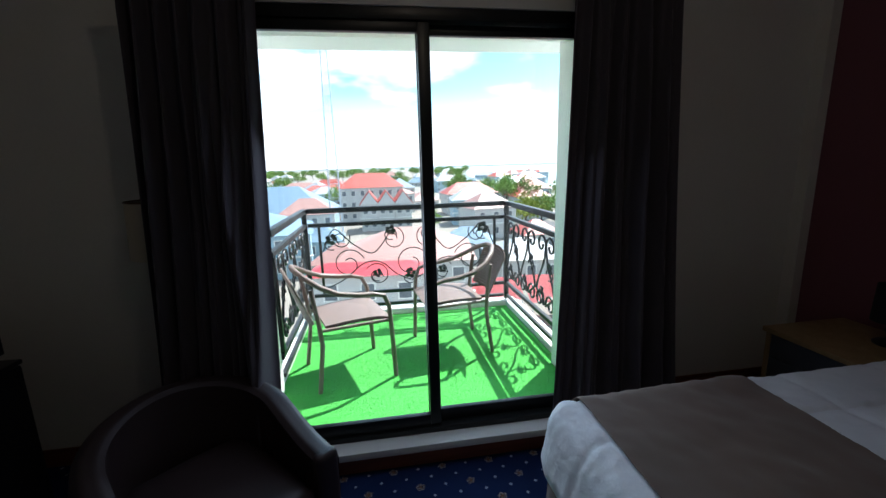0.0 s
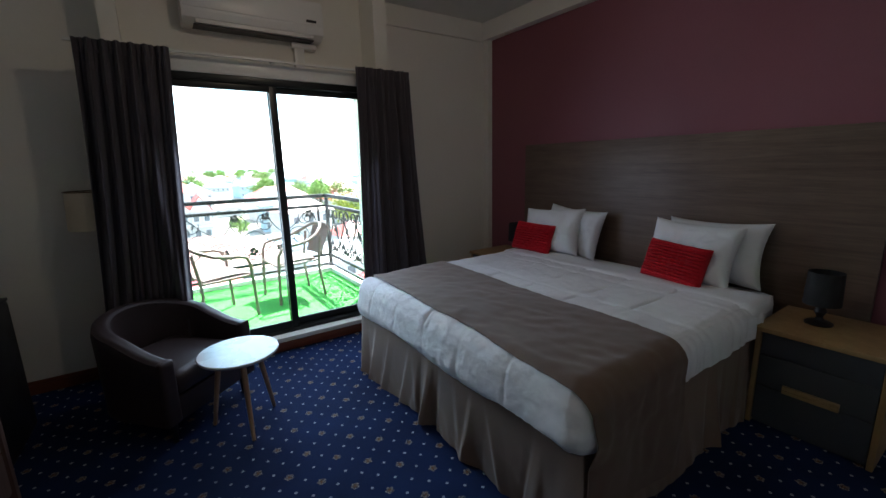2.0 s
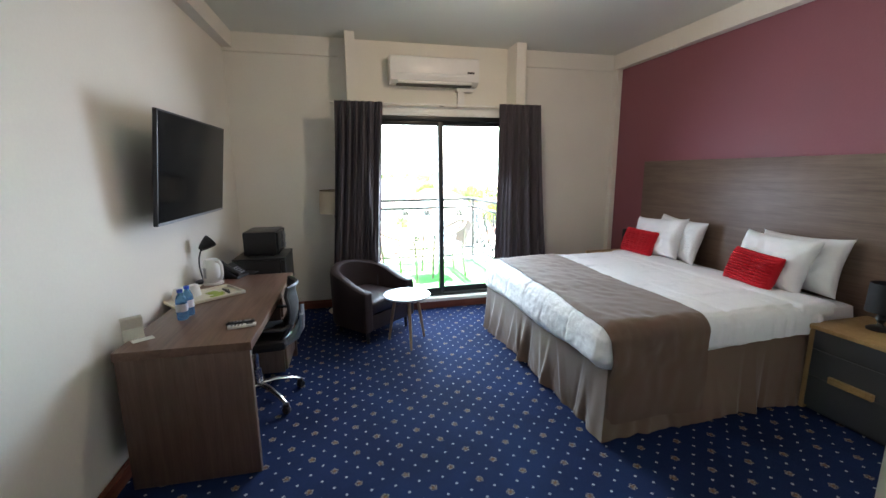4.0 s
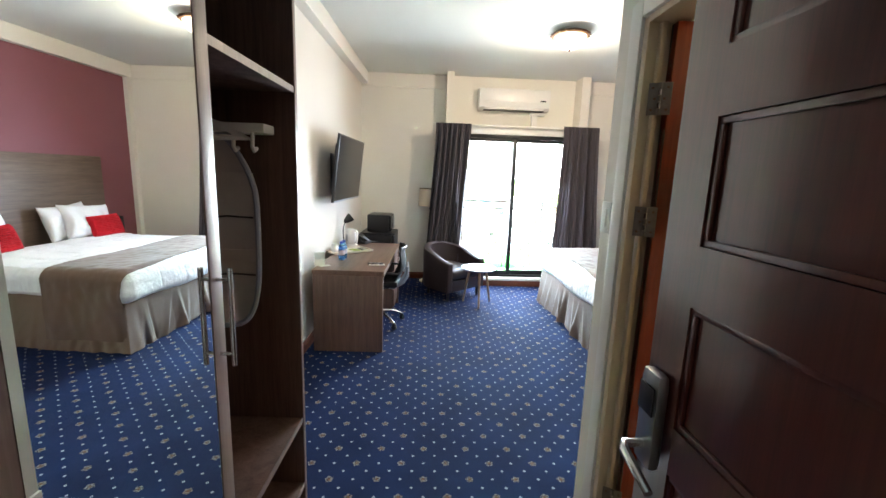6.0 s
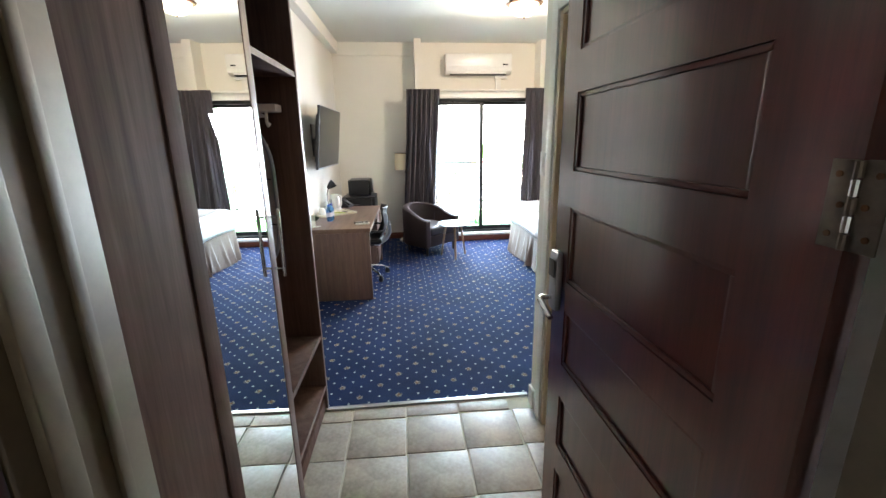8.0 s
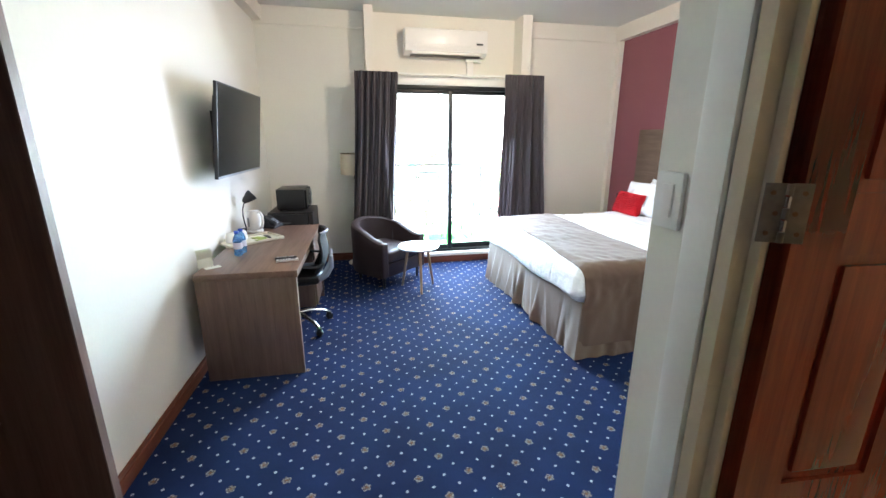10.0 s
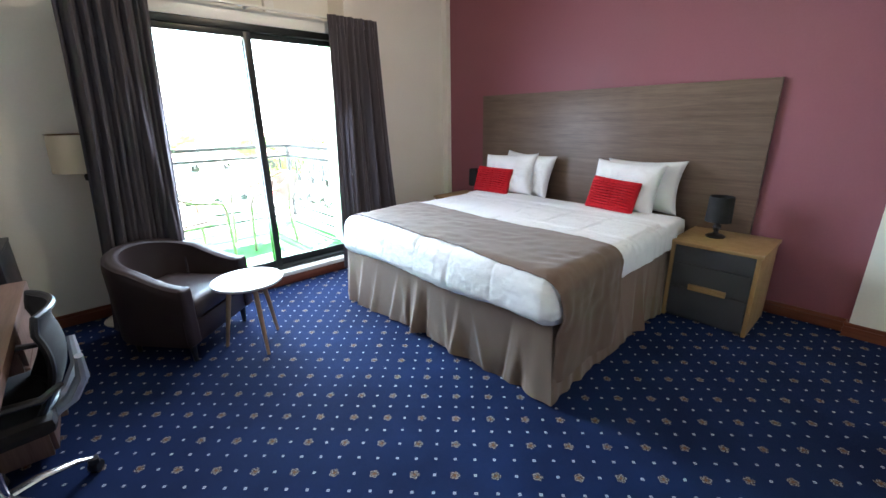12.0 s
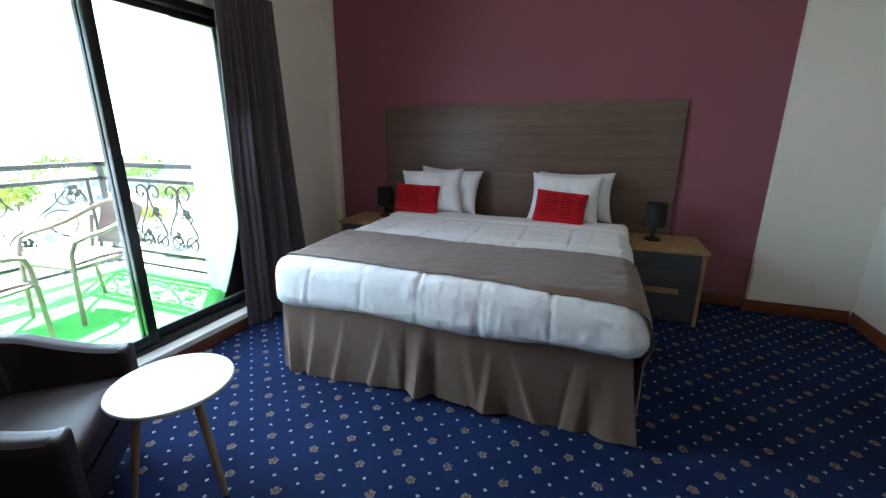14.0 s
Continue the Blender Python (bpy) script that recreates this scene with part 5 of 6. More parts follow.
def entrance_door():
    # hinged at the east jamb and swung into the room
    d = thing("door_1", pose(0.172, -3.335, 0.008, 0, 0, 90.4), "dark mahogany panelled entrance door standing open", "door", kind="structure")
    w, h, t = 0.905, 2.07, 0.042
    rows = [(0.14, 0.36), (0.465, 0.665), (0.79, 0.99), (1.09, 1.335), (1.45, 1.675), (1.79, 1.97)]
    core, rails, raised = leaf_mesh(w, h, t, [(0.15, w - 0.105, a, b) for a, b in rows], 0.012)
    part("leaf_core", core, DOOR_DARK, d)
    part("stiles_and_rails", rails, DOOR_DARK, d)
    for a, z in rows:
        for side in (-1, 1):
            y0, y1 = sorted((side * (t / 2 - 0.011), side * (t / 2 - 0.004)))
            bm = box(0.1505, w - 0.1055, y0, y1, a + 0.0005, a + 0.013, 0.002)
            bm_box(bm, 0.1505, w - 0.1055, y0, y1, z - 0.013, z - 0.0005, 0.002)
            bm_box(bm, 0.1505, 0.163, y0, y1, a + 0.013, z - 0.013, 0.002)
            bm_box(bm, w - 0.118, w - 0.1055, y0, y1, a + 0.013, z - 0.013, 0.002)
            part("panel_moulding", bm, DOOR_DARK, d)
    # lever lock on the corridor side, near the free edge
    lock = part("lock_plate", puff(w - 0.085, w - 0.02, t / 2 + 0.0005, t / 2 + 0.028, 0.975, 1.185, 0.011, 0.02), STEEL, d, "satin steel card lock")
    part("card_reader", box(w - 0.078, w - 0.027, t / 2 + 0.0285, t / 2 + 0.031, 1.095, 1.155, 0.001), BLACK, lock)
    part("lever", tube([(w - 0.05, t / 2 + 0.02, 1.02), (w - 0.05, t / 2 + 0.062, 1.02), (w - 0.065, t / 2 + 0.07, 1.017), (w - 0.16, t / 2 + 0.068, 0.992)], [0.011, 0.011, 0.011, 0.009], 12, flat=0.8), CHROME, lock)
    for z in (0.25, 1.462, 1.85):
        hinge(d, -0.002, t / 2 + 0.002, z, 0.0, 1, 0.054)
    f = thing("door_frame_1", pose(0, 0, 0), "dark mahogany frame round the entrance", "door frame", kind="structure")
    lining = box(-0.734, -0.712, -3.452, -3.288, 0.0, 2.09, 0.004)
    bm_box(lining, -0.7118, -0.700, -3.425, -3.395, 0.0, 2.084, 0.003)
    bm_box(lining, -0.7118, -0.705, -3.350, -3.332, 0.0, 2.084, 0.003)
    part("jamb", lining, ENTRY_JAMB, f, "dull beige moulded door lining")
    lining = box(0.193, 0.214, -3.452, -3.363, 0.0, 2.09, 0.004)
    bm_box(lining, 0.182, 0.1928, -3.435, -3.415, 0.0, 2.084, 0.003)
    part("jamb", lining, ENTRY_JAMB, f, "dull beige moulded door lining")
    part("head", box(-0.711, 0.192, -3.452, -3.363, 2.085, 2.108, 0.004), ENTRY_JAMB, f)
    for x0, x1 in ((-0.80, -0.712), (0.194, 0.27)):
        bm = box(x0, x1, -3.470, -3.4525, 0.0, 2.16, 0.005)
        bm_box(bm, x0 + 0.010, x0 + 0.030, -3.479, -3.4702, 0.0, 2.15, 0.004)
        bm_box(bm, x0 + 0.038, x1 - 0.028, -3.476, -3.4702, 0.0, 2.15, 0.003)
        bm_box(bm, x1 - 0.020, x1 - 0.006, -3.478, -3.4702, 0.0, 2.15, 0.004)
        part("architrave", bm, DOOR_DARK, f, "dark moulded architrave")
    part("architrave", box(-0.711, 0.193, -3.470, -3.4525, 2.11, 2.16, 0.005), DOOR_DARK, f)


entrance_door()


def bathroom_door():
    d = thing("door_2", pose(0.425, -1.868, 0.008, 0, 0, -4), "red-brown varnished panelled bathroom door standing open", "door", kind="structure")
    w, h, t = 0.70, 2.06, 0.04
    pans = []
    for z0, z1 in ((0.25, 0.74), (0.855, 1.35), (1.46, 1.94)):
        pans += [(0.105, 0.310, z0, z1), (0.400, 0.605, z0, z1)]
    core, rails, raised = leaf_mesh(w, h, t, pans, 0.010)
    part("leaf_core", core, DOOR_RED, d)
    part("stiles_and_rails", rails, DOOR_RED, d)
    for bm in raised:
        part("raised_panel", bm, DOOR_RED, d)
    for z in (0.36, 1.43, 1.825):
        hinge(d, -0.034, -t / 2 - 0.006, z, -25, -1, 0.05)
    f = thing("door_frame_2", pose(0, 0, 0), "cream painted frame round the bathroom door", "door frame", kind="structure")
    part("jamb", box(0.352, 0.475, -1.845, -1.812, 0.0, 2.095, 0.004), JAMB, f)
    part("jamb", box(0.352, 0.475, -2.617, -2.585, 0.0, 2.095, 0.004), JAMB, f)
    part("head", box(0.352, 0.475, -2.584, -1.8455, 2.075, 2.098, 0.004), JAMB, f)
    part("architrave", box(0.342, 0.359, -1.81, -1.735, 0.0, 2.16, 0.005), TRIM, f, "white moulded architrave")
    part("architrave", box(0.342, 0.359, -2.70, -2.62, 0.0, 2.16, 0.005), TRIM, f)
    part("architrave", box(0.342, 0.359, -2.619, -1.811, 2.10, 2.16, 0.005), TRIM, f)
    part("stop_strip", box(0.385, 0.40, -1.868, -1.846, 0.0, 2.073, 0.003), JAMB, f)


bathroom_door()

sw = thing("light_switch", pose(0.3595, -1.672, 1.43), "white double light switch on the wall corner", "switch")
part("plate", box(-0.010, 0.0, -0.037, 0.037, -0.06, 0.06, 0.003), PLASTIC, sw)
part("rocker", box(-0.015, -0.0102, -0.016, 0.016, -0.035, 0.035, 0.002, pose(0, 0, 0, 0, 2)), PLASTIC, sw)

# ---- balcony ----
BZ = 0.11
slab("balcony_floor", [(-0.14, 2.05, 2.78, 4.72, -0.2, BZ - 0.014)], CONC, "concrete balcony slab", "floor")
slab("balcony_wall", [(-1.6, 0.0, 3.135, 3.30, -6, 3.2), (1.80, 3.6, 3.135, 3.30, -6, 3.2)], WHITE_EXT, "white rendered outside wall of the building")
slab("balcony_pier", [(1.885, 2.25, 2.985, 3.315, -6, 2.30)], WHITE_EXT, "white rendered pier beside the balcony", "pier")
slab("balcony_pier", [(-0.40, -0.03, 2.985, 3.315, -6, 2.30)], WHITE_EXT, "white rendered pier beside the balcony", "pier")
slab("balcony_reveal", [(1.770, 1.884, 2.776, 3.134, BZ - 0.012, 2.158), (-0.10, 0.010, 2.776, 3.134, BZ - 0.012, 2.158)], WHITE_EXT, "white rendered reveal of the balcony opening", "wall")
slab("balcony_roof", [(-0.45, 2.3, 3.125, 3.93, 2.302, 2.50)], WHITE_EXT, "white rendered slab over the balcony", "roof")


def turf():
    bm = bmesh.new()
    x0, x1, y0, y1 = -0.02, 1.86, 2.785, 4.53
    bm_box(bm, x0, x1, y0, y1, BZ - 0.0139, BZ)
    return solid("artificial_turf", bm, TURF, "bright green artificial grass mat on the balcony", "artificial grass", kind="structure")


turf()


def blades():
    rng = random.Random(8)
    verts, faces = [], []
    for _ in range(26000):
        x, y = rng.uniform(-0.01, 1.85), rng.uniform(2.79, 4.52)
        a, h, w, l = rng.uniform(0, 6.28), rng.uniform(0.004, 0.009), 0.0016, rng.uniform(-0.008, 0.008)
        dx, dy = math.cos(a) * w, math.sin(a) * w
        i = len(verts)
        verts += [(x - dx, y - dy, BZ), (x + dx, y + dy, BZ), (x + l, y + l * 0.6, BZ + h)]
        faces.append((i, i + 1, i + 2))
    me = bpy.data.meshes.new("turf_blades")
    me.from_pydata(verts, [], faces)
    me.materials.append(TURF)
    ob = new("turf_blades", me)
    tagged(ob, "short bright green plastic grass blades on the mat", "artificial grass", kind="stuff")


blades()
slab("balcony_kerb", [(-0.10, 1.97, 4.535, 4.66, BZ - 0.013, 0.155)], CONC, "low pale grey kerb along the balcony edge", "kerb", bevel=0.006)
slab("balcony_kerb", [(1.865, 1.97, 3.320, 4.533, BZ - 0.013, 0.155)], CONC, "low pale grey kerb along the balcony edge", "kerb", bevel=0.006)
slab("balcony_kerb", [(-0.10, -0.022, 3.320, 4.533, BZ - 0.013, 0.155)], CONC, "low pale grey kerb along the balcony edge", "kerb", bevel=0.006)


def spiral(cx, cz, r0, r1, a0, turns, n=26):
    return [(cx + (r0 + (r1 - r0) * k / n) * math.cos(a0 + turns * 2 * math.pi * k / n), cz + (r0 + (r1 - r0) * k / n) * math.sin(a0 + turns * 2 * math.pi * k / n)) for k in range(n + 1)]


def s_scroll(x, z0, z1, w, flip=1):
    """One tall S with curled ends, in a panel's own plane."""
    h = z1 - z0
    r = w * 0.5
    pts = spiral(x + flip * r * 0.1, z0 + r * 1.05, r * 0.28, r, math.pi * 0.9 if flip > 0 else math.pi * 0.1, flip * 1.1, 22)
    up = []
    for k in range(1, 14):
        t = k / 14
        up.append((x + flip * w * 0.5 * math.cos(math.pi * t) * 0.9, z0 + r * 1.6 + (h - r * 3.2) * t))
    top = spiral(x - flip * r * 0.1, z1 - r * 1.05, r, r * 0.28, math.pi * (1.15 if flip > 0 else -0.15), -flip * 1.1, 22)
    return [pts, [pts[-1]] + up + [top[0]], top]


def leafy(x, z, s, m, parent, seed):
    """A cast flower: a few rounded petals round a ring."""
    rng = random.Random(seed)
    bm = bmesh.new()
    for k in range(5):
        a = 2 * math.pi * k / 5 + rng.uniform(-0.3, 0.3)
        c = Vector((x + s * 0.6 * math.cos(a), 0, z + s * 0.6 * math.sin(a)))
        lathe([(0.0, -0.006), (s * 0.38, -0.004), (s * 0.42, 0.0), (s * 0.38, 0.004), (0.0, 0.006)], 9, m @ Matrix.Translation(c) @ pose(0, 0, 0, 90 + rng.uniform(-20, 20), rng.uniform(-20, 20), 0), bm)
    tube([m @ Vector((x + s * 1.15 * math.cos(a * 0.5), 0, z - s * 0.9 + s * 0.9 * math.sin(a * 0.5))) for a in range(0, 11)], 0.006, 6, bm)
    part("flower", bm, IRON, parent, "cast iron flower")


def railing():
    r = thing("balcony_railing", pose(0, 0, 0), "dark wrought iron balcony railing with scrolls and flowers", "railing")
    x0, x1, y0, y1 = -0.0, 1.875, 3.318, 4.57
    zt, z2, zb = 1.125, 0.995, 0.335

    def bar(a, b, s=0.018):
        a, b = Vector(a), Vector(b)
        lo = Vector([min(a[i], b[i]) - s for i in range(3)])
        hi = Vector([max(a[i], b[i]) + s for i in range(3)])
        return box(lo.x, hi.x, lo.y, hi.y, lo.z, hi.z, 0.004)
    for z, s in ((zt, 0.022), (z2, 0.018), (zb, 0.016), (0.212, 0.014)):
        part("rail", bar((x0 + 0.045, y1, z), (x1 - 0.045, y1, z), s), IRON, r)
        part("rail", bar((x0, y0, z), (x0, y1 - 0.045, z), s), IRON, r)
        part("rail", bar((x1, y0, z), (x1, y1 - 0.045, z), s), IRON, r)
    for x in (x0, x1):
        part("post", bar((x, y1, 0.191), (x, y1, zt - 0.006), 0.021), IRON, r)
    for x in (x0 + 0.12, x1 - 0.12):
        part("post", bar((x, y1, zb + 0.03), (x, y1, z2 - 0.03), 0.012), IRON, r)
    for x in (x0, x1):
        part("post", bar((x, y0 + 0.03, zb + 0.034), (x, y0 + 0.03, z2 - 0.036), 0.017), IRON, r)
    # front: loose scrolls and flowers
    front = pose(0, y1, 0)
    for k, (cx, cz, ra, a0, tn) in enumerate([(0.36, 0.62, 0.15, 0.3, 1.3), (0.62, 0.50, 0.12, 2.6, -1.3), (0.94, 0.60, 0.17, 0.0, 1.2), (1.22, 0.50, 0.12, 0.5, 1.3), (1.50, 0.62, 0.15, 2.8, -1.3),
                                              (0.78, 0.84, 0.11, 1.2, -1.2), (1.10, 0.84, 0.11, 2.0, 1.2), (0.30, 0.86, 0.09, 0.4, -1.2), (1.58, 0.86, 0.09, 2.6, 1.2)]):
        part("scroll", tube([front @ Vector((p[0], 0, p[1])) for p in spiral(cx, cz, ra, ra * 0.3, a0, tn, 30)], 0.0055, 6), IRON, r)
    for k, pts in enumerate([[(0.14, 0.40), (0.3, 0.47), (0.5, 0.62), (0.66, 0.62), (0.8, 0.5), (0.94, 0.43)], [(0.94, 0.43), (1.08, 0.5), (1.22, 0.62), (1.38, 0.62), (1.58, 0.47), (1.74, 0.40)],
                             [(0.14, 0.75), (0.25, 0.95), (0.42, 0.80), (0.6, 0.72), (0.78, 0.95)], [(1.74, 0.75), (1.63, 0.95), (1.46, 0.80), (1.28, 0.72), (1.10, 0.95)]]):
        fine = []
        for i in range(len(pts) - 1):
            p0, p1, p2, p3 = pts[max(i - 1, 0)], pts[i], pts[i + 1], pts[min(i + 2, len(pts) - 1)]
            for q in range(8):
                t = q / 8
                fine.append(tuple(0.5 * ((2 * p1[a]) + (p2[a] - p0[a]) * t + (2 * p0[a] - 5 * p1[a] + 4 * p2[a] - p3[a]) * t * t + (3 * p1[a] - p0[a] - 3 * p2[a] + p3[a]) * t ** 3) for a in (0, 1)))
        part("scroll", tube([front @ Vector((p[0], 0, p[1])) for p in fine], 0.006, 6), IRON, r)
    for k, (x, z, s) in enumerate([(0.22, 0.86, 0.055), (0.76, 0.92, 0.05), (1.10, 0.92, 0.05), (1.64, 0.90, 0.06), (0.62, 0.52, 0.045), (0.93, 0.50, 0.055), (1.24, 0.52, 0.045)]):
        leafy(x, z, s, front, r, k)
    # sides: close standing scrolls
    for side, x in enumerate((x0, x1)):
        m = Matrix.Translation((x, 0, 0)) @ pose(0, 0, 0, 0, 0, 90)
        for k in range(6):
            cy = y0 + 0.20 + k * 0.185
            for seg in s_scroll(cy, zb + 0.02, z2 - 0.02, 0.17, 1 if k % 2 else -1):
                part("scroll", tube([m @ Vector((p[0], 0, p[1])) for p in seg], 0.0095, 6), IRON, r)
            if k % 2 == 0:
                leafy(cy + 0.02, 0.72, 0.05, m, r, 20 + side * 10 + k)
            else:
                leafy(cy - 0.02, 0.52, 0.04, m, r, 20 + side * 10 + k)


railing()


def garden_chair(m):
    c = thing("balcony_chair", m, "brown woven resin balcony armchair on the green mat", "chair", "chairs on the balcony")
    # front along +x
    fx, bx, hw = 0.235, -0.20, 0.245

    def seat(u, v):
        return Vector((bx + 0.02 + (fx - bx - 0.01) * u, (v - 0.5) * 2 * (hw - 0.015) * (1 - 0.12 * (1 - u)), 0.425 + 0.012 * math.sin(u * 3.1) - (0.018 * max(0, u - 0.85) / 0.15)))
    part("seat", sheet(seat, 10, 10, 0.022), RATTAN, c, "finely woven seat")
    for s in (-1, 1):
        part("front_leg", tube([(fx + 0.012, s * hw, 0.0), (fx, s * hw, 0.3), (fx - 0.012, s * hw, 0.50), (fx - 0.045, s * (hw + 0.01), 0.575), (fx - 0.12, s * (hw + 0.015), 0.598)], 0.0155, 10), RATTAN, c)
        part("arm", tube([(fx - 0.12, s * (hw + 0.015), 0.598), (0.02, s * (hw + 0.018), 0.607), (-0.10, s * (hw + 0.008), 0.632), (-0.20, s * (hw - 0.03), 0.68), (-0.275, s * (hw - 0.10), 0.735), (-0.318, s * 0.06, 0.768), (-0.322, 0, 0.771)], 0.017, 10), RATTAN, c)
        part("back_leg", tube([(bx - 0.05, s * (hw - 0.02), 0.0), (bx - 0.01, s * (hw - 0.035), 0.3), (bx - 0.02, s * (hw - 0.045), 0.45), (bx - 0.05, s * (hw - 0.055), 0.665)], 0.0145, 10), RATTAN, c)
        part("side_rail", tube([(fx, s * (hw - 0.005), 0.40), (bx, s * (hw - 0.035), 0.40)], 0.012, 8), RATTAN, c)

    def back(u, v):
        a = (u - 0.5) * 2.4
        w = (hw - 0.06) + 0.035 * v
        return Vector((bx - 0.02 - 0.11 * v - 0.055 * math.cos(a) + 0.055 * math.cos(1.2) * 0, w * math.sin(a) / math.sin(1.2), 0.44 + 0.325 * v - 0.10 * v * (1 - math.cos(a)) * 0.9))
    weave = bmesh.new()
    for k in range(31):
        u = 0.04 + 0.92 * k / 30
        tube([back(u, j / 6) for j in range(7)], 0.0058, 5, weave)
    for k in range(1, 16):
        tube([back(0.04 + 0.92 * j / 12, k / 16) + Vector((0.004, 0, 0)) for j in range(13)], 0.0045, 5, weave)
    part("woven_back", weave, RATTAN, c, "open woven backrest")
    return c


gc = garden_chair(pose(0.40, 3.50, BZ + 0.004, 0, 0, 18))
copy_thing(gc, pose(1.17, 3.75, BZ + 0.004, 0, 0, 186))

# ---- town beyond the balcony ----
GZ = -13.0
FAR = 1.42  # spread of the town
GROUND = plain("dusty_town_ground", (0.25, 0.225, 0.195), 0.95, vary=0.25, scale=0.05, fine=1.5, relief=0.2, dist=0.05)
WATER = plain("pale_river_water", (0.30, 0.34, 0.36), 0.12, vary=0.1, scale=0.02, fine=0.6, relief=0.25, dist=0.08)
ASPHALT = plain("worn_asphalt", (0.11, 0.11, 0.11), 0.9, vary=0.2, scale=0.3, fine=6)
ROOFS = [plain("faded_red_sheet_roof", (0.40, 0.075, 0.055), 0.55, vary=0.2, scale=0.6, fine=6, stretch=(1, 8, 1)),
         plain("pale_pink_sheet_roof", (0.36, 0.19, 0.165), 0.55, vary=0.18, scale=0.6, fine=6, stretch=(1, 8, 1)),
         plain("blue_grey_sheet_roof", (0.17, 0.25, 0.33), 0.5, vary=0.18, scale=0.6, fine=6, stretch=(1, 8, 1)),
         plain("bare_zinc_sheet_roof", (0.30, 0.31, 0.33), 0.5, vary=0.2, scale=0.6, fine=6, stretch=(1, 8, 1))]
PLASTERS = [plain("white_town_plaster", (0.50, 0.50, 0.49), 0.85, vary=0.1, scale=0.6, fine=8), plain("pale_blue_town_plaster", (0.33, 0.45, 0.52), 0.85, vary=0.1, scale=0.6, fine=8)]
PANE_DARK = plain("dark_window_glass", (0.14, 0.16, 0.18), 0.15, vary=0.2, scale=2)
FOLIAGE = plain("broad_leaf_foliage", (0.15, 0.25, 0.05), 0.8, vary=0.4, scale=0.8, fine=5, spread=0.3)
FOLIAGE_Y = plain("yellow_green_foliage", (0.24, 0.28, 0.04), 0.8, vary=0.3, scale=0.8, fine=5)
# distance haze is painted into the shore's pale colour
SHORE = plain("distant_shore_painted_haze", (0.74, 0.80, 0.82), 0.9, vary=0.1, scale=0.01, fine=0.2)
BARK = plain("grey_brown_bark", (0.13, 0.10, 0.075), 0.9, vary=0.3, scale=3, fine=20)
MAST = plain("pale_galvanised_mast", (0.50, 0.54, 0.60), 0.5, 0.4, vary=0.1)
RED_PAINT = plain("red_shop_paint", (0.45, 0.03, 0.04), 0.5, vary=0.15, scale=0.5, fine=4)
solid("ground", box(-2500, 2500, 6.0, 4500, GZ - 0.5, GZ), GROUND, "dusty pale town ground reaching the horizon", "ground", kind="structure")
slab("building_below", [(-12, 14, 3.31, 5.9, GZ - 0.5, -1.0)], WHITE_EXT, "white lower storeys of the building", "wall")
slab("river", [(95, 2400, 150, 2600, GZ, GZ + 0.06)], WATER, "wide pale river beyond the town", "water")
slab("road", [(34, 43, 6.0, 270, GZ, GZ + 0.05)], ASPHALT, "worn asphalt street between the houses", "road")
slab("road", [(-110, 33.9, 65, 72, GZ, GZ + 0.05)], ASPHALT, "worn asphalt street between the houses", "road")


def house(x, y, w, d, storeys, roof, wall, label, rz=0.0, rise=0.35, gable=False, swell=FAR):
    h = 3.0 * storeys
    w, d = w * swell, d * swell
    b = thing("house", pose(x * FAR, y * FAR, GZ, 0, 0, rz), label, "house", "town houses")
    part("wall", box(-w / 2, w / 2, -d / 2, d / 2, 0, h, 0.0), wall, b)
    bm = bmesh.new()
    e, r = 0.5, rise * min(w, d)
    c = [bm.verts.new(p) for p in ((-w / 2 - e, -d / 2 - e, h), (w / 2 + e, -d / 2 - e, h), (w / 2 + e, d / 2 + e, h), (-w / 2 - e, d / 2 + e, h))]
    if w >= d:
        k = 0.0 if gable else d / 2
        t = [bm.verts.new((-w / 2 - e + k, 0, h + r)), bm.verts.new((w / 2 + e - k, 0, h + r))]
        faces = ((c[0], c[1], t[1], t[0]), (c[2], c[3], t[0], t[1]), (c[1], c[2], t[1]), (c[3], c[0], t[0]))
    else:
        k = 0.0 if gable else w / 2
        t = [bm.verts.new((0, -d / 2 - e + k, h + r)), bm.verts.new((0, d / 2 + e - k, h + r))]
        faces = ((c[1], c[2], t[1], t[0]), (c[3], c[0], t[0], t[1]), (c[0], c[1], t[0]), (c[2], c[3], t[1]))
    for f in faces:
        bm.faces.new(f)
    bm.faces.new(c[::-1])
    part("roof", bm, roof, b, "sheet metal roof")
    n = max(2, round(w / 2.6))
    for s in range(storeys):
        for i in range(n):
            wx = -w / 2 + (i + 0.5) * w / n
            win = part("window", box(wx - 0.62, wx + 0.62, -d / 2 - 0.08, -d / 2 - 0.005, s * 3 + 0.85, s * 3 + 2.35), WHITE_EXT, b)
            part("pane", box(wx - 0.5, wx + 0.5, -d / 2 - 0.10, -d / 2 - 0.081, s * 3 + 0.97, s * 3 + 2.23), PANE_DARK, win)
    if storeys > 1:
        part("balcony_band", box(-w / 2 - 0.3, w / 2 + 0.3, -d / 2 - 0.45, -d / 2 - 0.11, 2.85, 3.05), WHITE_EXT, b)
    return b


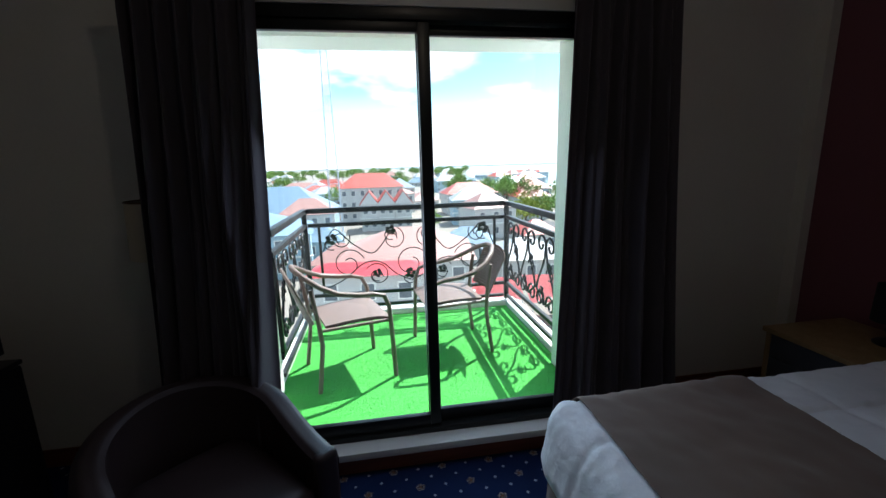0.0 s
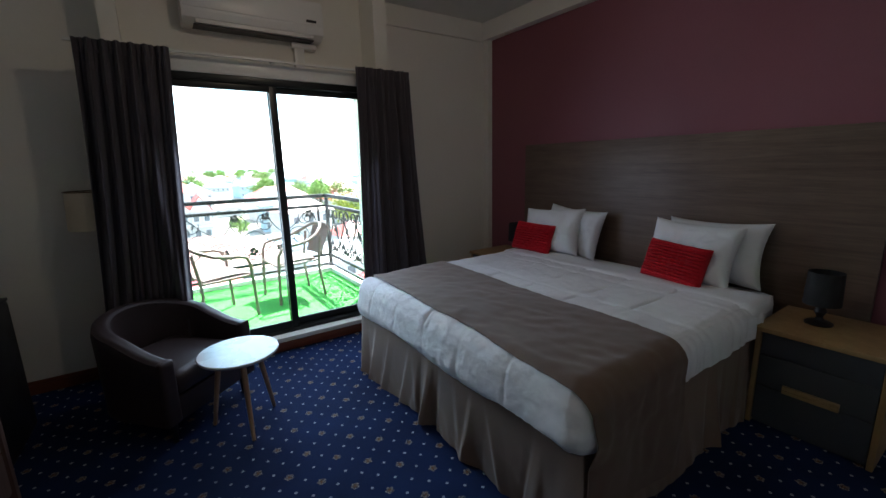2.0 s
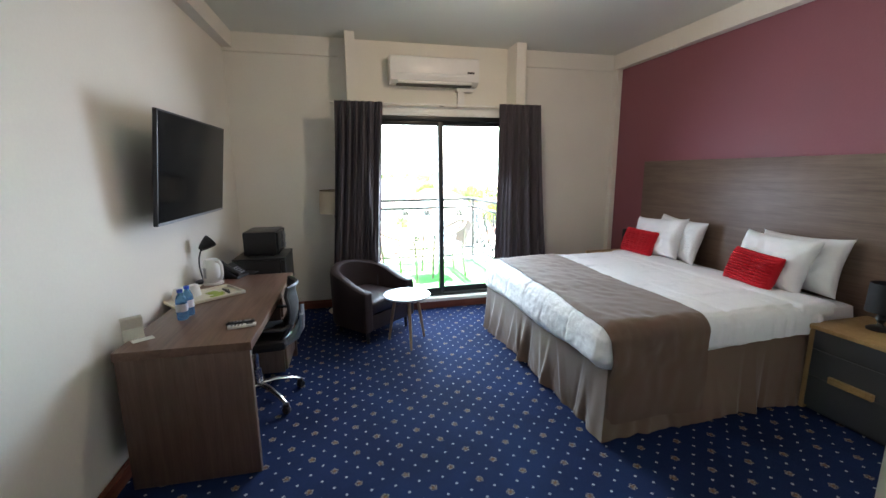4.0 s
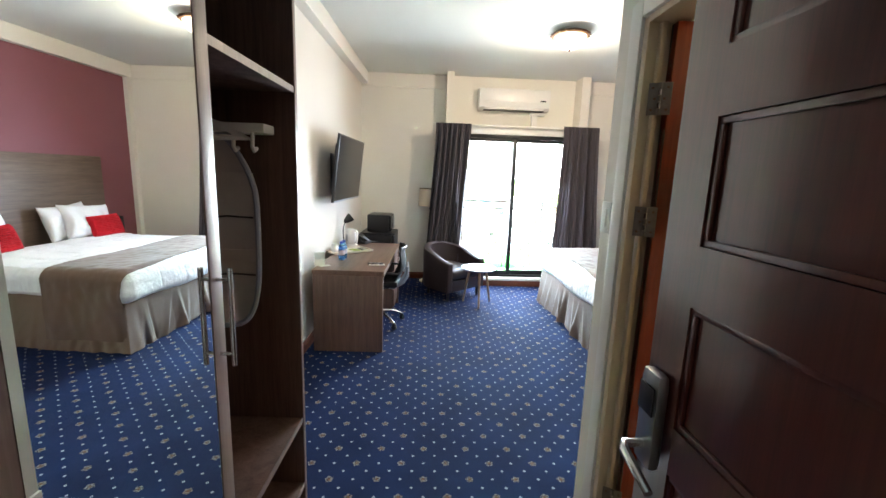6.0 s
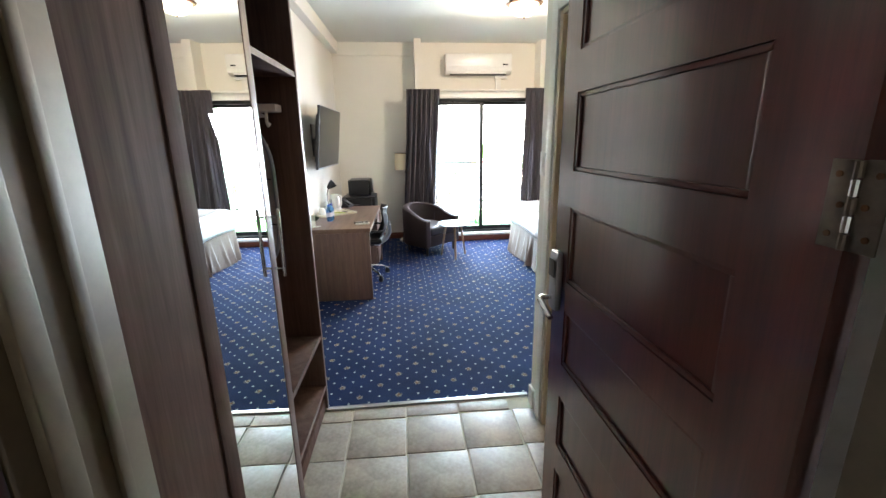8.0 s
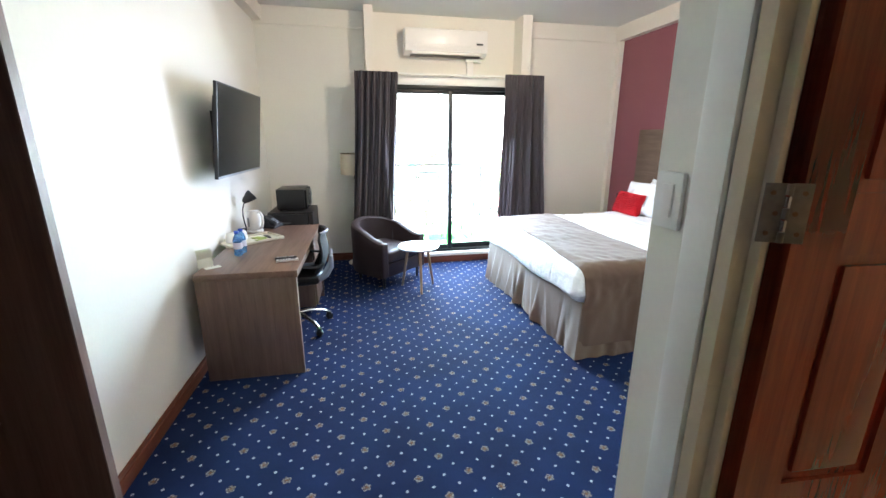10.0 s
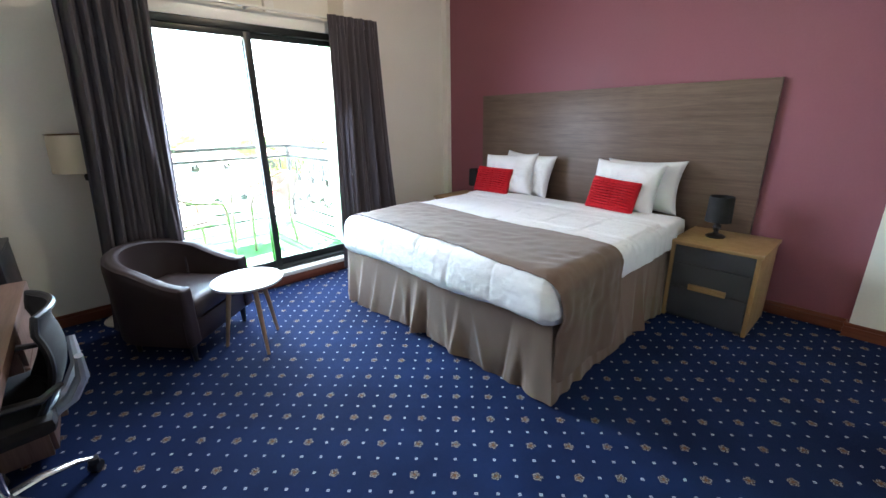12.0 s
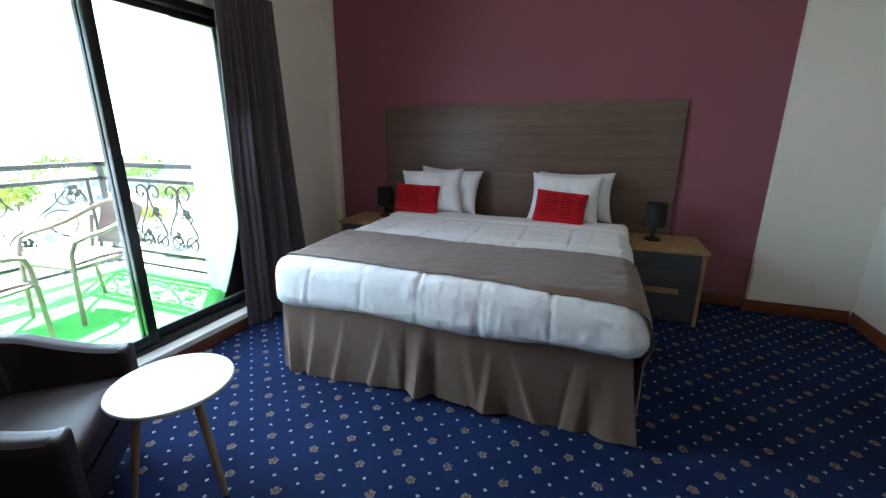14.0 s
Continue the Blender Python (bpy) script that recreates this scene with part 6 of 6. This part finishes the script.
house(-0.5, 84, 17, 10, 3, ROOFS[0], PLASTERS[0], "long white town hall with a red sheet roof", 2, 0.38, swell=1.0)
for k in range(3):
    hs = house(-0.7 + 2.7 * k, 70, 2.65, 5, 2, ROOFS[0], PLASTERS[0], "narrow white house with a steep red gable", 0, 0.85, True)
    bm = bmesh.new()
    ends = [[(-2.1, y, 6.02), (2.1, y, 6.02), (0, y, 8.9)] for y in (-4.35, -4.15)]
    for corner in (ends[0], ends[1][::-1]):
        bm.faces.new([bm.verts.new(p) for p in corner])
    for i in range(3):
        bm.faces.new([bm.verts.new(p) for p in (ends[0][i], ends[1][i], ends[1][(i + 1) % 3], ends[0][(i + 1) % 3])])
    part("gable_wall", bm, PLASTERS[0], hs, "white gable")
house(2.6, 30, 12, 10, 2, ROOFS[1], PLASTERS[0], "shop with a faded pink sheet roof", -8, 0.24, swell=1.0)
house(-0.2, 24.6, 9, 3, 2, RED_PAINT, PLASTERS[0], "narrow shop front under a red sheet roof", -6, 0.25, swell=1.0)
house(13.5, 36, 9, 8, 1, ROOFS[3], PLASTERS[0], "low shop with a bare zinc roof", -6, 0.25, swell=1.0)
house(-13, 44, 13, 9, 2, ROOFS[2], PLASTERS[1], "low warehouse with a blue-grey roof", 8, 0.2)
house(-13, 64, 14, 10, 2, ROOFS[2], PLASTERS[1], "pale blue town house with a grey roof", -5)
house(20, 88, 15, 9, 2, ROOFS[0], PLASTERS[0], "white galleried house with a red roof", 4, swell=1.0)
house(37, 96, 12, 9, 2, ROOFS[0], PLASTERS[1], "pale blue house with a red roof", -6, swell=1.0)
house(48, 88, 10, 9, 2, ROOFS[1], PLASTERS[0], "white house with a faded pink roof", 10, swell=1.0)
house(66, 112, 14, 10, 2, ROOFS[0], PLASTERS[0], "white riverside house with a red roof", -15, swell=1.0)
for x, y, w, d, st, rf, wl_, rz in [(-9, 60, 10, 8, 2, 1, 0, 5), (-18, 76, 12, 9, 2, 3, 0, -8), (-6, 50, 6, 6, 1, 2, 1, 0), (16, 58, 9, 8, 2, 1, 0, 12), (17, 72, 10, 8, 2, 3, 1, -5), (28, 74, 9, 8, 2, 0, 0, 8),
                                   (-30, 52, 12, 9, 1, 3, 1, 12), (10, 44, 7, 6, 1, 2, 0, -15), (19, 47, 6, 6, 1, 0, 0, 4), (-3, 38, 6, 6, 1, 1, 0, -8), (36, 70, 7, 7, 2, 1, 0, -8), (58, 86, 9, 8, 2, 0, 1, 20), (-12, 34, 8, 6, 1, 3, 0, 6)]:
    house(x, y, w, d, st, ROOFS[rf], PLASTERS[wl_], "small town house with a weathered sheet roof", rz, swell=1.0)
rng = random.Random(77)
for k in range(64):
    y = rng.uniform(92, 330)
    x = rng.uniform(-0.75, 0.42) * y
    house(x, y, rng.uniform(9, 18), rng.uniform(8, 11), rng.choice((1, 2, 2)), rng.choice(ROOFS), rng.choice(PLASTERS), "small town house with a sheet metal roof", rng.uniform(-25, 25), rng.uniform(0.25, 0.4), swell=1.0)
for k, (x, y, w, d) in enumerate([(7.5, 26.0, 6.0, 4.0), (12.5, 25.0, 7.8, 5.6)]):
    a = thing("market_awning", pose(x * FAR, y * FAR, GZ, 0, 0, -10), "flat red awning over a market stall", "awning", "market awnings")
    bm = bmesh.new()
    v = [bm.verts.new(p) for p in ((-w / 2, -d / 2, 2.5), (w / 2, -d / 2, 2.5), (w / 2, d / 2, 3.5), (-w / 2, d / 2, 3.5))]
    bm.faces.new(v)
    bmesh.ops.solidify(bm, geom=list(bm.faces), thickness=0.08)
    part("canopy", bm, RED_PAINT, a)
    for px in (-1, 1):
        for py, hh in ((-1, 2.45), (1, 3.4)):
            part("pole", tube([(px * (w / 2 - 0.2), py * (d / 2 - 0.2), 0), (px * (w / 2 - 0.2), py * (d / 2 - 0.2), hh)], 0.05, 6), MAST, a)


def tree(x, y, h, spread, mat, seed, label, palm=False):
    rng = random.Random(seed)
    t = thing("tree", pose(x * FAR, y * FAR, GZ), label, "tree", "town trees")
    trunk = tube([(0, 0, 0), (0.1 * rng.uniform(-1, 1), 0.1, h * 0.25), (0.2 * rng.uniform(-1, 1), 0, h * 0.5), (0, 0, h * 0.8)], [0.035 * h, 0.028 * h, 0.02 * h, 0.006 * h], 8)
    tips = []
    for k in range(7):
        a = 2 * math.pi * k / 7 + rng.uniform(-0.4, 0.4)
        z0 = h * rng.uniform(0.3, 0.55)
        tip = Vector((math.cos(a) * spread * rng.uniform(0.35, 0.75), math.sin(a) * spread * rng.uniform(0.35, 0.75), h * rng.uniform(0.55, 0.9)))
        tube([(0, 0, z0), tip * 0.55 + Vector((0, 0, z0 * 0.35)), tip], [0.012 * h, 0.008 * h, 0.003 * h], 5, trunk)
        tips.append(tip)
    part("trunk", trunk, BARK, t)
    verts, faces = [], []
    tips.append(Vector((0, 0, h * 0.92)))
    for tip in tips:
        for _ in range(120):
            d = Vector((rng.gauss(0, 1), rng.gauss(0, 1), rng.gauss(0, 0.75)))
            p = tip + d * spread * 0.2
            s = spread * rng.uniform(0.045, 0.09)
            q = Euler((rng.uniform(0, 6.3), rng.uniform(0, 6.3), rng.uniform(0, 6.3))).to_matrix()
            i = len(verts)
            verts += [tuple(p + q @ Vector(c) * s) for c in ((-1, 0, 0), (0, -0.6, 0.15), (1, 0, 0), (0, 0.6, 0.15))]
            faces.append((i, i + 1, i + 2, i + 3))
    me = bpy.data.meshes.new("crown")
    me.from_pydata(verts, [], faces)
    me.materials.append(mat)
    cr = new("crown", me)
    cr.parent = t
    return t


for k, (x, y, h, s, m) in enumerate([(24.5, 75, 11.0, 4.6, FOLIAGE), (27.5, 74, 10.5, 4.4, FOLIAGE), (23.4, 62, 7.5, 5.0, FOLIAGE_Y), (26.5, 63, 7.0, 4.5, FOLIAGE), (20.5, 104, 11, 4.5, FOLIAGE), (38, 78, 9.5, 4.8, FOLIAGE), (44, 82, 8.5, 4.5, FOLIAGE), (30.5, 46, 3.2, 3.0, FOLIAGE_Y), (36, 50, 6.0, 4.0, FOLIAGE), (40, 44, 6.5, 4.2, FOLIAGE), (46, 52, 7.0, 4.5, FOLIAGE),
                                     (30, 110, 9, 4.5, FOLIAGE), (26, 125, 10, 5, FOLIAGE), (-8, 96, 8.5, 5, FOLIAGE), (-22, 100, 9, 5, FOLIAGE), (9, 64, 4.5, 2.6, FOLIAGE), (41, 68, 9.0, 5.5, FOLIAGE), (36, 70, 8.0, 5.0, FOLIAGE), (52, 78, 9.0, 5.0, FOLIAGE), (31, 95, 10, 5.0, FOLIAGE), (22, 104, 10, 5.0, FOLIAGE), (-30, 90, 9, 5, FOLIAGE)]):
    tree(x, y, h, s, m, 200 + k, "leafy green tree among the town houses")
rng = random.Random(5)
base_trees = [tree(-30, 150, 10, 5.5, FOLIAGE, 301, "dark green tree along the far edge of town"), tree(10, 160, 11, 6, FOLIAGE, 302, "dark green tree along the far edge of town"), tree(-60, 170, 12, 6.5, FOLIAGE, 303, "dark green tree along the far edge of town")]
for k in range(120):
    y = rng.uniform(230, 640)
    copy_thing(base_trees[k % 3], pose(rng.uniform(-1.0, 0.22) * y * FAR, y * FAR, GZ, 0, 0, rng.uniform(0, 360)) @ Matrix.Scale(1, 4))
slab("far_shore", [(-2400, 2400, 2600, 2700, GZ, GZ + 7)], SHORE, "low wooded shore on the horizon, painted pale for haze", "backdrop")


def mast():
    t = thing("radio_mast", pose(-4.5 * FAR, 52 * FAR, GZ), "tall pale lattice radio mast among the houses", "radio mast")
    bm = bmesh.new()
    hgt = 52.0
    legs = []
    for k in range(4):
        a = math.pi / 4 + k * math.pi / 2
        legs.append((Vector((math.cos(a) * 1.5, math.sin(a) * 1.5, 0)), Vector((math.cos(a) * 0.25, math.sin(a) * 0.25, hgt))))
        part("leg", tube([legs[-1][0], legs[-1][1]], 0.055, 6), MAST, t)
    for s in range(22):
        for k in range(4):
            (a0, a1), (b0, b1) = legs[k], legs[(k + 1) % 4]
            f0, f1 = s / 22, (s + 1) / 22
            tube([a0.lerp(a1, f0), b0.lerp(b1, f1)], 0.025, 4, bm)
            tube([a0.lerp(a1, f1), b0.lerp(b1, f1)], 0.025, 4, bm)
    part("bracing", bm, MAST, t)


mast()


def parked_car(x, y, rz, mat):
    c = thing("parked_car", pose(x * FAR, y * FAR, GZ + 0.05, 0, 0, rz), "parked car on the street below the balcony", "car", "parked cars")
    part("body", puff(-2.1, 2.1, -0.85, 0.85, 0.28, 0.85, 0.2, 0.3), mat, c)
    part("cabin", puff(-1.2, 0.9, -0.74, 0.74, 0.75, 1.42, 0.25, 0.25), PANE_DARK, c)
    part("car_roof", puff(-0.85, 0.6, -0.66, 0.66, 1.36, 1.46, 0.045, 0.3), mat, c)
    for px in (-1.3, 1.3):
        for py in (-0.86, 0.7):
            w = part("wheel", lathe([(0.0, 0.0), (0.30, 0.0), (0.32, 0.04), (0.32, 0.14), (0.30, 0.18), (0.0, 0.18)], 16, pose(px, py + 0.18, 0.32, 90, 0, 0)), BLACK, c)


for k, (x, y, rz) in enumerate([(23, 26, 92), (23.2, 33, 90), (31.5, 30, 88), (31.5, 38, 90), (26, 42, 90), (21, 38, 60)]):
    parked_car(x, y, rz, (PLASTERS[0], STEEL, PLASTERS[1])[k % 3])


# ---- entrance tiles ----
def tiles():
    floor_e = bpy.data.objects["floor_entry"]
    shared = finish(box(-0.1495, 0.1495, -0.1425, 0.1425, -0.0055, 0.0, 0.0015), "tile", TILE)
    for i in range(-3, 3):
        for j in range(13):
            x, y = 0.063 + 0.31 * i, -1.832 - 0.292 * j
            if x < -1.3:
                continue
            if -3.47 < y < -3.3 and (x < -0.8 or x > 0.15):
                continue
            ob = new("tile", shared)
            ob.location = (x, y + 0.001 * (i % 2), -0.0004)
            ob.rotation_euler = (0, 0, radians(-1.7))
            ob.parent = floor_e
    half = finish(box(-0.1495, 0.1495, -0.048, 0.048, -0.0055, 0.0, 0.0015), "tile", TILE)
    for i in range(-3, 1):
        ob = new("tile", half)
        ob.location = (0.063 + 0.31 * i, -1.625, -0.0004)
        ob.rotation_euler = (0, 0, radians(-1.7))
        ob.parent = floor_e


tiles()
